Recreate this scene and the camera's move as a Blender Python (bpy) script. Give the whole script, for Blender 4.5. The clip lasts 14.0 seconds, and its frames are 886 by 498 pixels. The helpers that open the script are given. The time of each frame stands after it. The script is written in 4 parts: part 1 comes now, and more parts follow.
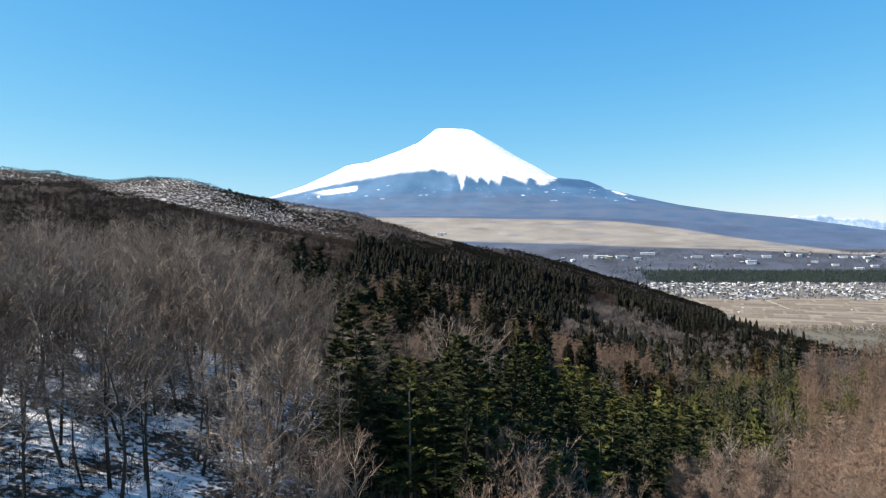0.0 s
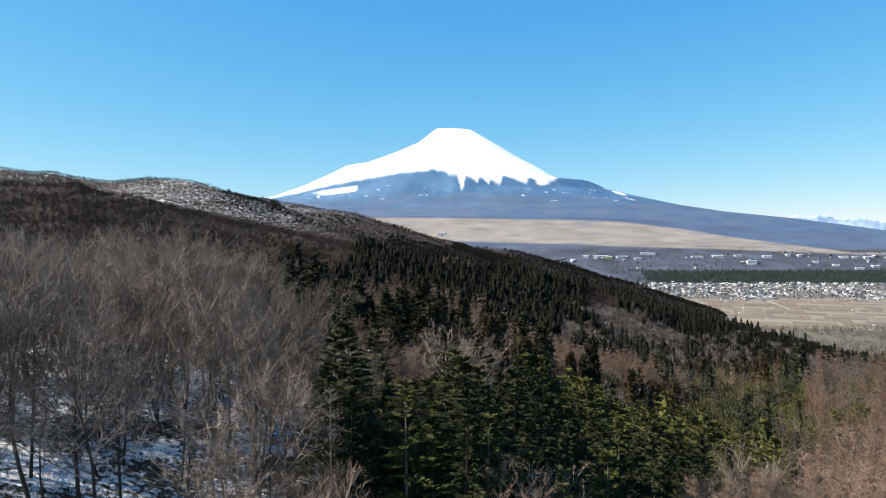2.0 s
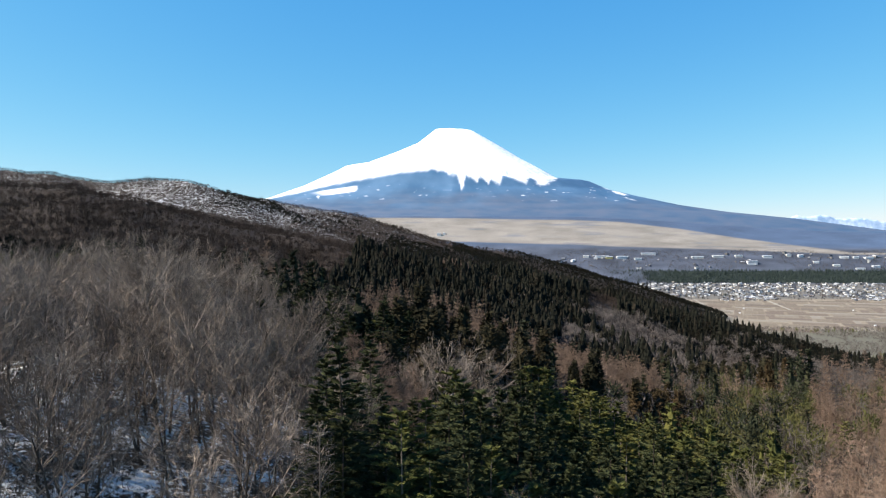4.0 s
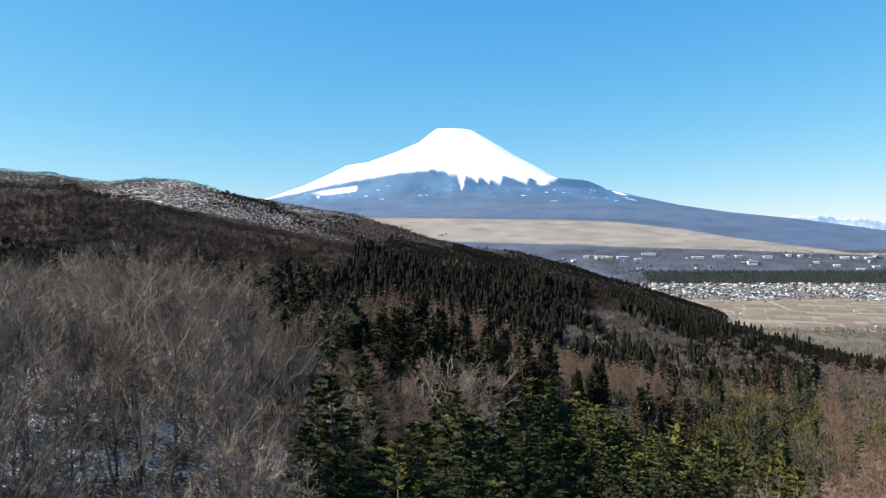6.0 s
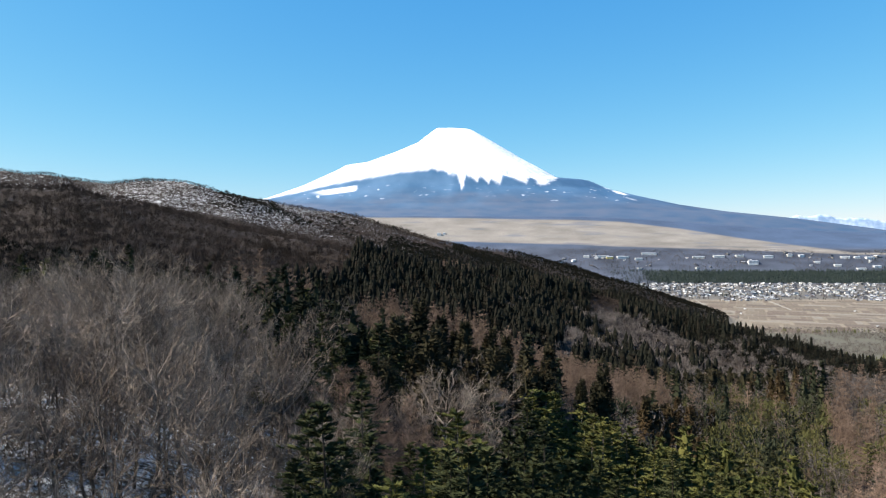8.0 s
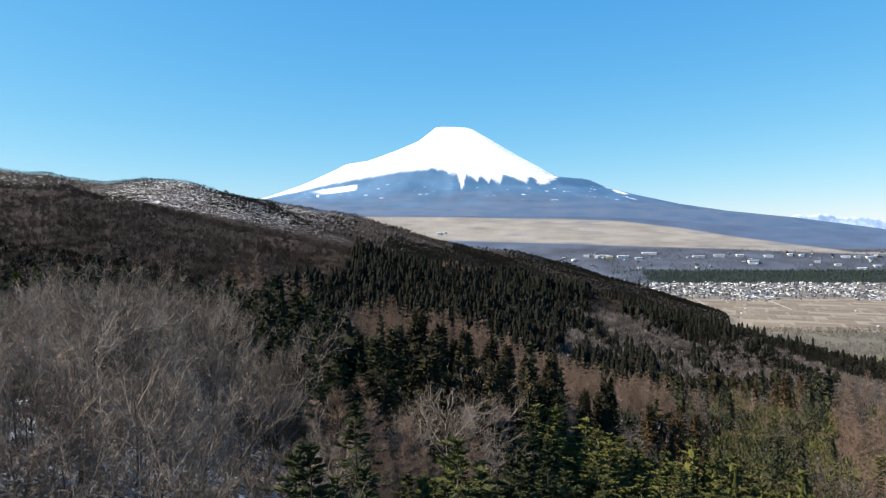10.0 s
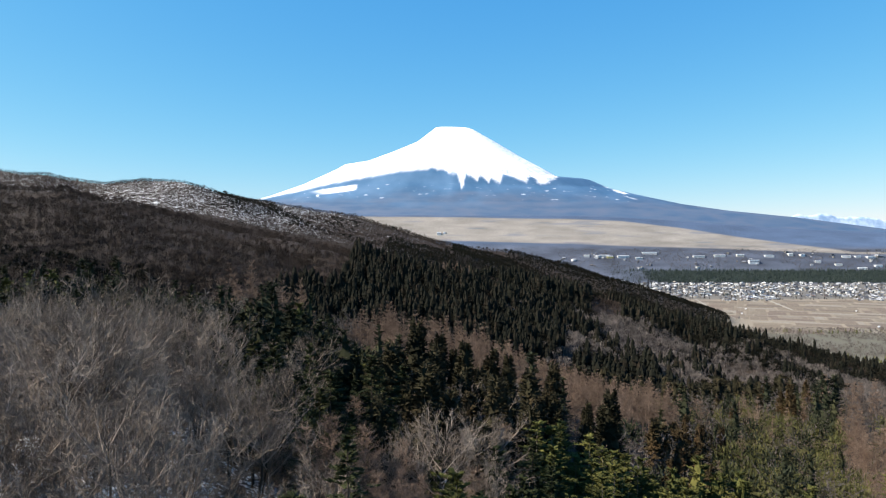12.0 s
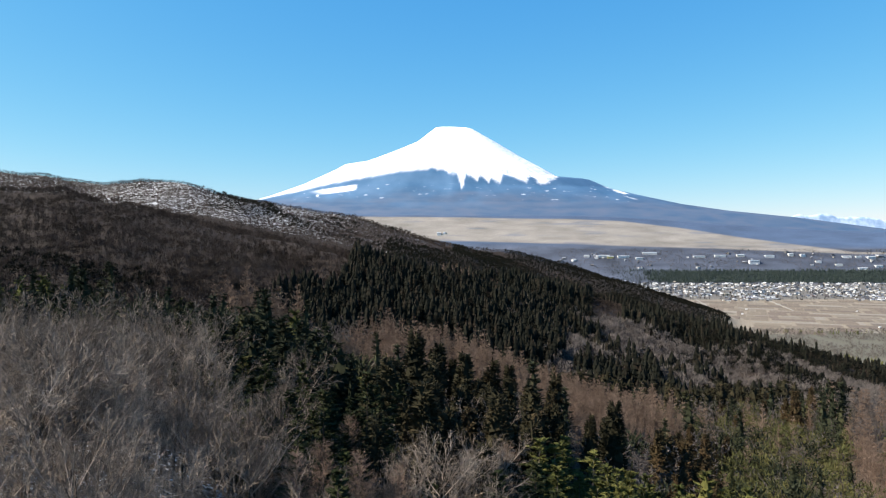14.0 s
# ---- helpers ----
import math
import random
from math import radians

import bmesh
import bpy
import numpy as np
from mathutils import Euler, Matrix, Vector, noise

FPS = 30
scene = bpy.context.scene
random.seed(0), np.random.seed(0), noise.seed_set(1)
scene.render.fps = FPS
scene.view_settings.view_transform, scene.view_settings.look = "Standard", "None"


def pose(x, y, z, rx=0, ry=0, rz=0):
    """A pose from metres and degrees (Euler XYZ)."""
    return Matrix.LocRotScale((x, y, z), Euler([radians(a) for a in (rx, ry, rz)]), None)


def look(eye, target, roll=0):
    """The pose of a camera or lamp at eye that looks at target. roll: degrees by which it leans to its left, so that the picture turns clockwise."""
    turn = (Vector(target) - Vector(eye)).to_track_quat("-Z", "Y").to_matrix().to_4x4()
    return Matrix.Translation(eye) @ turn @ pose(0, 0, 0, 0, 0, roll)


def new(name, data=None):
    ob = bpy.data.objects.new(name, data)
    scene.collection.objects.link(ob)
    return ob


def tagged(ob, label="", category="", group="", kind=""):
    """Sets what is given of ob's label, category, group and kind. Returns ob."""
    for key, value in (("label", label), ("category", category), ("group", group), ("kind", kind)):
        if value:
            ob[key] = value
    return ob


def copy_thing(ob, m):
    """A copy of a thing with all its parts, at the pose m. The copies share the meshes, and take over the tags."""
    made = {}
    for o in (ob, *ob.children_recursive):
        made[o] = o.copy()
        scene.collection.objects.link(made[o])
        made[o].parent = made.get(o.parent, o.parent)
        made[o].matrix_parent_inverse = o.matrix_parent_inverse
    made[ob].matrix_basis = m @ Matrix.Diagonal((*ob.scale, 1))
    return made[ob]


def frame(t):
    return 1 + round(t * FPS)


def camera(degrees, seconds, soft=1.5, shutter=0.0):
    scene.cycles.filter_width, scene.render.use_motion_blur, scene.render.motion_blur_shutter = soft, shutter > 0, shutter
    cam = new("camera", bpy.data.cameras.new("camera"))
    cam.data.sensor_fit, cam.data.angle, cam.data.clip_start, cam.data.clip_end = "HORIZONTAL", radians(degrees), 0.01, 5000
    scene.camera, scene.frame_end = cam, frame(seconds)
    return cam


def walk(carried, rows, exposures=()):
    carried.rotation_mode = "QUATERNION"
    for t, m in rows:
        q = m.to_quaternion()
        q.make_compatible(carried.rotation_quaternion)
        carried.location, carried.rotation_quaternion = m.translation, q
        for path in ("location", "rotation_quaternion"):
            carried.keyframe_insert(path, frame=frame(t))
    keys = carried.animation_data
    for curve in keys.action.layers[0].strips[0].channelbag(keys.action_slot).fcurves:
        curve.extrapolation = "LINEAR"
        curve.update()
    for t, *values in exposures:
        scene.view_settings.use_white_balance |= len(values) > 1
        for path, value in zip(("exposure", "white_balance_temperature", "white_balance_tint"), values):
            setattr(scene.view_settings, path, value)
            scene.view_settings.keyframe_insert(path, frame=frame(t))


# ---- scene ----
# World: x right of the heading, y ahead towards the volcano, z up; z = 0 is the valley floor, the drone starts 250 m above it.
cam = camera(66.0, 14.0, soft=1.25)
PATH = [  # seconds, x, y, z, tilt
    (0.0, 0.00, 0.0, 250.00, 89.20), (1.5, 0.10, 3.2, 251.10, 89.19), (3.0, 0.20, 6.7, 252.35, 89.18),
    (5.5, 0.25, 12.6, 254.40, 89.17), (8.0, 0.15, 18.4, 256.20, 89.12), (10.5, 0.30, 23.7, 258.70, 89.02),
    (12.0, 0.45, 27.0, 260.20, 89.00), (14.0, 0.65, 31.4, 262.00, 88.98)]
walk(cam, [(t, pose(x, y, z, tilt, 0, 0)) for t, x, y, z, tilt in PATH])

# ---- light ----
SUN_ELEVATION, SUN_BEARING = radians(40), radians(-98)  # bearing: from straight ahead, clockwise seen from above
world = bpy.data.worlds.new("sky")
scene.world = world
world.use_nodes = True
wn, wl = world.node_tree.nodes, world.node_tree.links
sky = wn.new("ShaderNodeTexSky")
sky.sky_type, sky.sun_disc = "NISHITA", False
sky.sun_elevation, sky.sun_rotation = SUN_ELEVATION, SUN_BEARING
sky.altitude, sky.air_density, sky.dust_density, sky.ozone_density = 1200, 1.0, 0.4, 2.0
# Clear, deep blue winter air: each channel of the sky falls off by its own power from the pale horizon to the zenith.
split, join = wn.new("ShaderNodeSeparateColor"), wn.new("ShaderNodeCombineColor")
wl.new(sky.outputs[0], split.inputs[0])
for channel, (power, gain) in enumerate(((1.30, 0.95), (0.68, 0.90), (0.29, 0.945))):
    scaled, bent = wn.new("ShaderNodeMath"), wn.new("ShaderNodeMath")
    scaled.operation, bent.operation = "MULTIPLY", "POWER"
    scaled.inputs[1].default_value = 0.12 * (0.475 * gain) ** (1 / power)
    bent.inputs[1].default_value = power
    wl.new(split.outputs[channel], scaled.inputs[0])
    wl.new(scaled.outputs[0], bent.inputs[0])
    wl.new(bent.outputs[0], join.inputs[channel])
wl.new(join.outputs[0], wn["Background"].inputs[0])
wn["Background"].inputs[1].default_value = 1.0
sun_data = bpy.data.lights.new("sun", "SUN")
sun_data.energy, sun_data.angle, sun_data.color = 5.0, radians(0.53), (1.0, 0.91, 0.79)
sun = new("sun", sun_data)
sun_from = Vector((math.sin(SUN_BEARING) * math.cos(SUN_ELEVATION), math.cos(SUN_BEARING) * math.cos(SUN_ELEVATION), math.sin(SUN_ELEVATION)))
sun.matrix_world = look(Vector((0, 0, 900)) + sun_from * 100, (0, 0, 900))
scene.view_settings.exposure = 1.2

# ---- numbers and meshes ----
rng = np.random.default_rng(7)
LATTICE = rng.random((256, 256))


def value_noise(x, y):
    """Smooth noise from 0 to 1 with a lattice of 1."""
    x, y = np.asarray(x, float), np.asarray(y, float)
    i, j = np.floor(x).astype(int), np.floor(y).astype(int)
    u, v = x - i, y - j
    u, v = u * u * (3 - 2 * u), v * v * (3 - 2 * v)
    a, b = LATTICE[i & 255, j & 255], LATTICE[(i + 1) & 255, j & 255]
    c, d = LATTICE[i & 255, (j + 1) & 255], LATTICE[(i + 1) & 255, (j + 1) & 255]
    return (a * (1 - u) + b * u) * (1 - v) + (c * (1 - u) + d * u) * v


def fbm(x, y, size, octaves=4):
    """Fractal noise round 0, about -0.5 to 0.5."""
    total, amp, norm = 0.0, 1.0, 0.0
    for k in range(octaves):
        total = total + amp * (value_noise(x / size + 17.3 * k, y / size - 9.1 * k) - 0.5)
        norm += amp
        amp *= 0.5
        size *= 0.5
    return total / norm


def smooth(a, b, x):
    t = np.clip((x - a) / (b - a), 0, 1)
    return t * t * (3 - 2 * t)


def tri_mesh(name, verts, tris):
    me = bpy.data.meshes.new(name)
    verts, tris = np.asarray(verts, np.float32), np.asarray(tris, np.int32)
    me.vertices.add(len(verts))
    me.vertices.foreach_set("co", verts.ravel())
    me.loops.add(tris.size)
    me.loops.foreach_set("vertex_index", tris.ravel())
    me.polygons.add(len(tris))
    me.polygons.foreach_set("loop_start", np.arange(0, tris.size, 3, dtype=np.int32))
    me.polygons.foreach_set("use_smooth", np.zeros(len(tris), bool))
    me.update(calc_edges=True)
    return me


def sheet_mesh(name, xs, ys, zs):
    """A quad sheet over 2D arrays of equal shape, smooth shaded."""
    r, c = xs.shape
    k = np.arange(r * c).reshape(r, c)
    quads = np.stack([k[:-1, :-1], k[:-1, 1:], k[1:, 1:], k[1:, :-1]], -1).reshape(-1, 4)
    me = bpy.data.meshes.new(name)
    co = np.stack([xs, ys, zs], -1).astype(np.float32)
    me.vertices.add(r * c)
    me.vertices.foreach_set("co", co.ravel())
    me.loops.add(quads.size)
    me.loops.foreach_set("vertex_index", quads.astype(np.int32).ravel())
    me.polygons.add(len(quads))
    me.polygons.foreach_set("loop_start", np.arange(0, quads.size, 4, dtype=np.int32))
    me.polygons.foreach_set("use_smooth", np.ones(len(quads), bool))
    me.update(calc_edges=True)
    return me


def add_layer(me, name, values):
    """A value per vertex: ground cover."""
    layer = me.attributes.new(name, "FLOAT", "POINT")
    layer.data.foreach_set("value", np.asarray(values, np.float32).ravel())


def add_colour(me, name, rgb):
    layer = me.attributes.new(name, "FLOAT_COLOR", "POINT")
    rgba = np.ones((len(me.vertices), 4), np.float32)
    rgba[:, :3] = rgb.reshape(-1, 3)
    layer.data.foreach_set("color", rgba.ravel())


def part(name, me, material, parent, label=""):
    ob = new(name, me)
    if not me.materials:
        me.materials.append(material)
    ob.parent = parent
    return tagged(ob, label)


# ---- materials ----
def material(name, rough=0.8):
    m = bpy.data.materials.new(name)
    m.use_nodes = True
    n = m.node_tree.nodes
    n["Principled BSDF"].inputs["Roughness"].default_value = rough
    n["Principled BSDF"].inputs["Specular IOR Level"].default_value = 0.2
    return m, n, m.node_tree.links, n["Principled BSDF"]


def ramp(n, l, source, stops):
    r = n.new("ShaderNodeValToRGB")
    while len(r.color_ramp.elements) < len(stops):
        r.color_ramp.elements.new(0.5)
    for e, (p, c) in zip(r.color_ramp.elements, stops):
        e.position, e.color = p, (*c, 1)
    l.new(source, r.inputs[0])
    return r.outputs[0]


def noise_node(n, l, scale, detail=4, vector=None):
    t = n.new("ShaderNodeTexNoise")
    t.inputs["Scale"].default_value, t.inputs["Detail"].default_value = scale, detail
    if vector is not None:
        l.new(vector, t.inputs["Vector"])
    return t.outputs["Fac"]


def mix_colour(n, l, fac, a, b, mode="MIX"):
    x = n.new("ShaderNodeMix")
    x.data_type, x.blend_type = "RGBA", mode
    for socket, v in ((x.inputs[0], fac), (x.inputs[6], a), (x.inputs[7], b)):
        if isinstance(v, (int, float)):
            socket.default_value = v
        elif isinstance(v, tuple):
            socket.default_value = (*v, 1)
        else:
            l.new(v, socket)
    return x.outputs[2]


def plant_material(name, stops, size=7.0, rough=0.85, vary=0.4):
    """Bark or foliage that varies from plant to plant and within the plant."""
    m, n, l, bsdf = material(name, rough)
    bsdf.inputs["Specular IOR Level"].default_value = 0.05
    place = n.new("ShaderNodeNewGeometry")
    broad = noise_node(n, l, 1 / size, 2, place.outputs["Position"])
    base = ramp(n, l, broad, stops)
    own = n.new("ShaderNodeObjectInfo")
    add = n.new("ShaderNodeMath")
    add.operation = "ADD"
    l.new(own.outputs["Random"], add.inputs[0])
    l.new(place.outputs["Random Per Island"], add.inputs[1])
    tone = n.new("ShaderNodeMapRange")
    l.new(add.outputs[0], tone.inputs[0])
    tone.inputs[2].default_value, tone.inputs[3].default_value, tone.inputs[4].default_value = 2.0, 1 - vary, 1 + vary
    scaled = n.new("ShaderNodeVectorMath")
    scaled.operation = "SCALE"
    l.new(base, scaled.inputs[0])
    l.new(tone.outputs[0], scaled.inputs["Scale"])
    l.new(scaled.outputs[0], bsdf.inputs["Base Color"])
    return m


BARK = plant_material("grey_bark", [(0.3, (0.030, 0.024, 0.019)), (0.7, (0.066, 0.054, 0.043))])
BOUGH = plant_material("grey_boughs", [(0.3, (0.132, 0.104, 0.082)), (0.7, (0.315, 0.255, 0.207))], vary=0.6)
TWIG = plant_material("bare_twigs", [(0.3, (0.087, 0.070, 0.056)), (0.7, (0.216, 0.177, 0.145))], vary=0.9)
BROWN_TWIG = plant_material("brown_oak_twigs", [(0.3, (0.018, 0.0135, 0.011)), (0.5, (0.034, 0.0255, 0.0205)), (0.72, (0.080, 0.060, 0.050))], 20, vary=0.25)
GREY_TWIG = plant_material("grey_wood_twigs", [(0.3, (0.048, 0.041, 0.037)), (0.7, (0.122, 0.105, 0.096))], 9, vary=0.45)
NEEDLE = plant_material("pine_needles", [(0.3, (0.037, 0.043, 0.016)), (0.5, (0.068, 0.071, 0.022)), (0.74, (0.120, 0.111, 0.034))], 7)
FIR_NEEDLE = plant_material("fir_needles", [(0.3, (0.019, 0.024, 0.012)), (0.55, (0.037, 0.042, 0.019)), (0.78, (0.066, 0.067, 0.026))], 9)
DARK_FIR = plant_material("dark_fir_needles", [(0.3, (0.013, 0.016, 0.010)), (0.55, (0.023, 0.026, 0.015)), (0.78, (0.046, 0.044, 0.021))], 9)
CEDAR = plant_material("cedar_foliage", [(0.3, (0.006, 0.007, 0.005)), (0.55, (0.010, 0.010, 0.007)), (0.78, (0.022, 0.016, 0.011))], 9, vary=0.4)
RUST = plant_material("rusty_cedar_foliage", [(0.3, (0.022, 0.020, 0.011)), (0.5, (0.040, 0.029, 0.015)), (0.72, (0.068, 0.042, 0.021))], 5, vary=0.4)
# A lighter cedar tone for the near and middle slopes.
MID_CEDAR = plant_material("mid_cedar_foliage", [(0.3, (0.015, 0.015, 0.009)), (0.55, (0.028, 0.025, 0.014)), (0.78, (0.056, 0.040, 0.022))], 8)
PLANTED = plant_material("plantation_foliage", [(0.3, (0.024, 0.035, 0.032)), (0.7, (0.036, 0.047, 0.041))])
LARCH = plant_material("larch_twigs", [(0.3, (0.124, 0.085, 0.063)), (0.7, (0.234, 0.168, 0.128))])
LARCH_BARK = plant_material("brown_larch_bark", [(0.3, (0.075, 0.058, 0.046)), (0.7, (0.150, 0.120, 0.096))])
OLIVE = plant_material("olive_pine_needles", [(0.3, (0.034, 0.038, 0.016)), (0.5, (0.063, 0.063, 0.024)), (0.74, (0.110, 0.099, 0.037))], 8)
PALE_BARK = plant_material("larch_bark", [(0.3, (0.111, 0.091, 0.075)), (0.7, (0.182, 0.154, 0.126))])


def ground_material():
    m, n, l, bsdf = material("forest_floor_and_fields", 0.95)
    place = n.new("ShaderNodeNewGeometry").outputs["Position"]
    land = n.new("ShaderNodeAttribute")
    land.attribute_name = "land"
    snow = n.new("ShaderNodeAttribute")
    snow.attribute_name = "snow"
    grain = noise_node(n, l, 0.9, 6, place)
    tone = n.new("ShaderNodeMapRange")
    l.new(grain, tone.inputs[0])
    tone.inputs[1].default_value, tone.inputs[2].default_value = 0.25, 0.75
    tone.inputs[3].default_value, tone.inputs[4].default_value = 0.6, 1.4
    earth = n.new("ShaderNodeVectorMath")
    earth.operation = "SCALE"
    l.new(land.outputs["Color"], earth.inputs[0])
    l.new(tone.outputs[0], earth.inputs["Scale"])
    broad_patch, fine_patch = noise_node(n, l, 0.16, 5, place), noise_node(n, l, 1.7, 5, place)
    blend = n.new("ShaderNodeMix")
    blend.inputs[0].default_value = 0.55
    l.new(broad_patch, blend.inputs[2])
    l.new(fine_patch, blend.inputs[3])
    patch = blend.outputs[0]
    cut = n.new("ShaderNodeMath")
    cut.operation = "ADD"
    l.new(patch, cut.inputs[0])
    l.new(snow.outputs["Fac"], cut.inputs[1])
    cover = n.new("ShaderNodeMapRange")
    l.new(cut.outputs[0], cover.inputs[0])
    cover.inputs[1].default_value, cover.inputs[2].default_value = 0.97, 1.05
    l.new(mix_colour(n, l, cover.outputs[0], earth.outputs[0], (0.76, 0.75, 0.74)), bsdf.inputs["Base Color"])
    bump = n.new("ShaderNodeBump")
    bump.inputs["Distance"].default_value, bump.inputs["Strength"].default_value = 0.15, 0.5
    l.new(grain, bump.inputs["Height"])
    l.new(bump.outputs[0], bsdf.inputs["Normal"])
    return m


# ---- lie of the land ----
# Crest lines of the hills: (x, y, height) from one end to the other.
OWN_SPUR = ((-150, -260, 262), (-80, -60, 239), (-62, 30, 238), (-48, 75, 236), (-50, 142, 235.5), (-85, 185, 226))
RIGHT_SPUR = ((120, -200, 236), (140, 0, 222), (152, 120, 211), (168, 235, 199), (205, 300, 170))
NEXT_SPUR = ((-300, 200, 252), (-150, 260, 233), (-60, 232, 229), (-31, 243, 225), (0, 258, 212), (60, 282, 188), (110, 310, 166), (200, 370, 136), (280, 430, 108))
MAIN_RIDGE = ((-900, 760, 338), (-553, 850, 320), (-450, 850, 313), (-390, 850, 300), (-320, 850, 279), (-256, 850, 264), (-175, 800, 248), (-90, 750, 234),
              (-43, 720, 222), (10, 800, 209), (124, 900, 198), (275, 1050, 171), (350, 1120, 138), (440, 1200, 70), (500, 1270, 20))
SIDE_SPUR = ((124, 900, 190), (95, 705, 142), (150, 560, 149), (158, 490, 138))
END_SPUR = ((275, 1050, 164), (318, 900, 148), (312, 720, 138), (318, 640, 134), (345, 585, 126), (460, 560, 92))
SNOW_HILL = ((-900, 1200, 372), (-770, 1250, 378), (-695, 1265, 372), (-615, 1275, 362.5), (-570, 1300, 369), (-489, 1300, 364), (-400, 1350, 341), (-340, 1400, 331), (-220, 1400, 308), (-130, 1500, 283),
             (-5, 1550, 248), (60, 1600, 227), (150, 1700, 203), (250, 1900, 145), (420, 2000, 40))
FAR_SPUR = ((-300, 2150, 270), (0, 2200, 232), (250, 2300, 205), (400, 2400, 160), (560, 2500, 85), (700, 2600, 10))


def crest(line, x, y, near, far):
    """Height of a hill under its crest line, falling by near towards the viewer and by far behind."""
    best = np.full(np.shape(x), -1e4)
    for (ax, ay, az), (bx, by, bz) in zip(line, line[1:]):
        dx, dy = bx - ax, by - ay
        t = np.clip(((x - ax) * dx + (y - ay) * dy) / (dx * dx + dy * dy), 0, 1)
        px, py = ax + t * dx, ay + t * dy
        d = np.hypot(x - px, y - py)
        side = np.where(dx * (y - py) - dy * (x - px) > 0, far, near)
        best = np.maximum(best, az + t * (bz - az) - side * (np.sqrt(d * d + 64) - 8))
    return best


def plain(x, y):
    """Valley floor, and beyond the village the long apron that climbs to the volcano."""
    side = np.clip(x / np.maximum(y, 1), -1, 1)
    top = 378 - 90 * smooth(0.15, 0.65, side)
    z = np.interp(y, (0, 2850, 3250, 3400, 3550, 3850, 3900, 4200), (0, 0, 45, 98, 186, 378, 384, 200))
    return np.where(y > 3550, 186 + (z - 186) * (top - 186) / 192, z)


def land_height(x, y):
    x, y = np.asarray(x, float), np.asarray(y, float)
    hills = [crest(OWN_SPUR, x, y, 0.40, 0.2), crest(RIGHT_SPUR, x, y, 0.3, 0.23), crest(NEXT_SPUR, x, y, 0.34, 0.34), crest(MAIN_RIDGE, x, y, 0.28 + 0.3 * smooth(230, 360, x), 0.4 + 0.3 * smooth(230, 360, x)),
             crest(SIDE_SPUR, x, y, 0.25, 0.25), crest(END_SPUR, x, y, 0.22, 0.35), crest(SNOW_HILL, x, y, 0.3 + 0.2 * smooth(120, 350, x), 0.4), crest(FAR_SPUR, x, y, 0.3, 0.3)]
    hills.append(plain(x, y))
    stack = np.stack(hills)
    peak = stack.max(0)
    z = peak + 4.0 * np.log(np.exp(np.clip((stack - peak) / 4.0, -40, 0)).sum(0))
    wild = smooth(5, 60, z - plain(x, y)) * smooth(3000, 2600, y)
    return z + wild * (fbm(x, y, 160, 4) * 22 * smooth(250, 700, y) + fbm(x, y, 38, 3) * 6)


rows_y = np.concatenate([np.linspace(-320, 0, 24)[:-1], np.linspace(0, 320, 130)[:-1], np.geomspace(320, 3250, 215)[:-1], np.linspace(3250, 4000, 130)])
cols = np.linspace(-1, 1, 360)
gy = np.repeat(rows_y[:, None], len(cols), 1)
gx = cols[None, :] * (260 + 0.92 * np.maximum(gy, 0))
gz = land_height(gx, gy)
ground_mesh = sheet_mesh("ground", gx, gy, gz)

hill_part = smooth(4, 40, gz - plain(gx, gy)) * smooth(2900, 2500, gy)
LITTER, FAR_LITTER, FIELD = np.array((0.072, 0.053, 0.038)), np.array((0.030, 0.022, 0.017)), np.array((0.205, 0.172, 0.128))
# Blue distance haze is mixed into the plain and foot wood colours.
HAZY_PLAIN_WOOD, PLANTATION, HAZY_FOOT_WOOD, GRASS = np.array((0.062, 0.073, 0.099)), np.array((0.022, 0.031, 0.029)), np.array((0.060, 0.090, 0.148)), np.array((0.208, 0.190, 0.168))


def cover(tone, colour, share):
    return tone + (colour - tone) * share[..., None]


px = gx / np.maximum(gy, 1)
dip = (250 - gz) / np.maximum(gy, 1)  # how far below eye level the land lies, per metre of distance
wobble = fbm(gx, gy * 3, 500, 5)
tone = FIELD * (1 + 0.5 * fbm(gx, gy, 90, 4)[..., None])
tone = cover(tone, np.array((0.105, 0.098, 0.074)), smooth(1960, 1880, gy + 160 * wobble))
tone = cover(tone, np.array((0.12, 0.112, 0.102)), smooth(2835, 2870, gy + 60 * wobble))
tone = cover(tone, HAZY_PLAIN_WOOD * (1 + 1.2 * fbm(gx, gy * 3, 120, 4)[..., None]), smooth(3180, 3260, gy))
tone = cover(tone, PLANTATION, smooth(3248, 3258, gy) * smooth(3398, 3385, gy) * smooth(0.28, 0.33, px))
tone = cover(tone, HAZY_FOOT_WOOD * (1 + 0.5 * fbm(gx, gy * 3, 150, 4)[..., None]), smooth(3570, 3640, gy))
upper = np.interp(px, (-0.2, 0.18, 0.26, 0.345, 0.4275, 0.51, 0.6), (-0.033, -0.029, -0.0257, -0.0157, -0.0033, 0.008, 0.019)) + 0.002 * wobble
lower = np.interp(px, (-0.2, 0.05, 0.18, 0.345, 0.51, 0.6), (0.002, 0.003, 0.0066, 0.0116, 0.018, 0.0215)) + 0.003 * wobble
grassland = smooth(-0.0008, 0.0008, dip - upper) * smooth(0.0008, -0.0008, dip - lower) * (gy > 3200)
stripe = fbm(gx * 0.3, gy * 3, 60, 5)
tone = cover(tone, GRASS * (1 + 0.7 * fbm(gx, gy * 4, 110, 5)[..., None]), grassland * (1 - 0.4 * smooth(0.10, 0.24, stripe)))
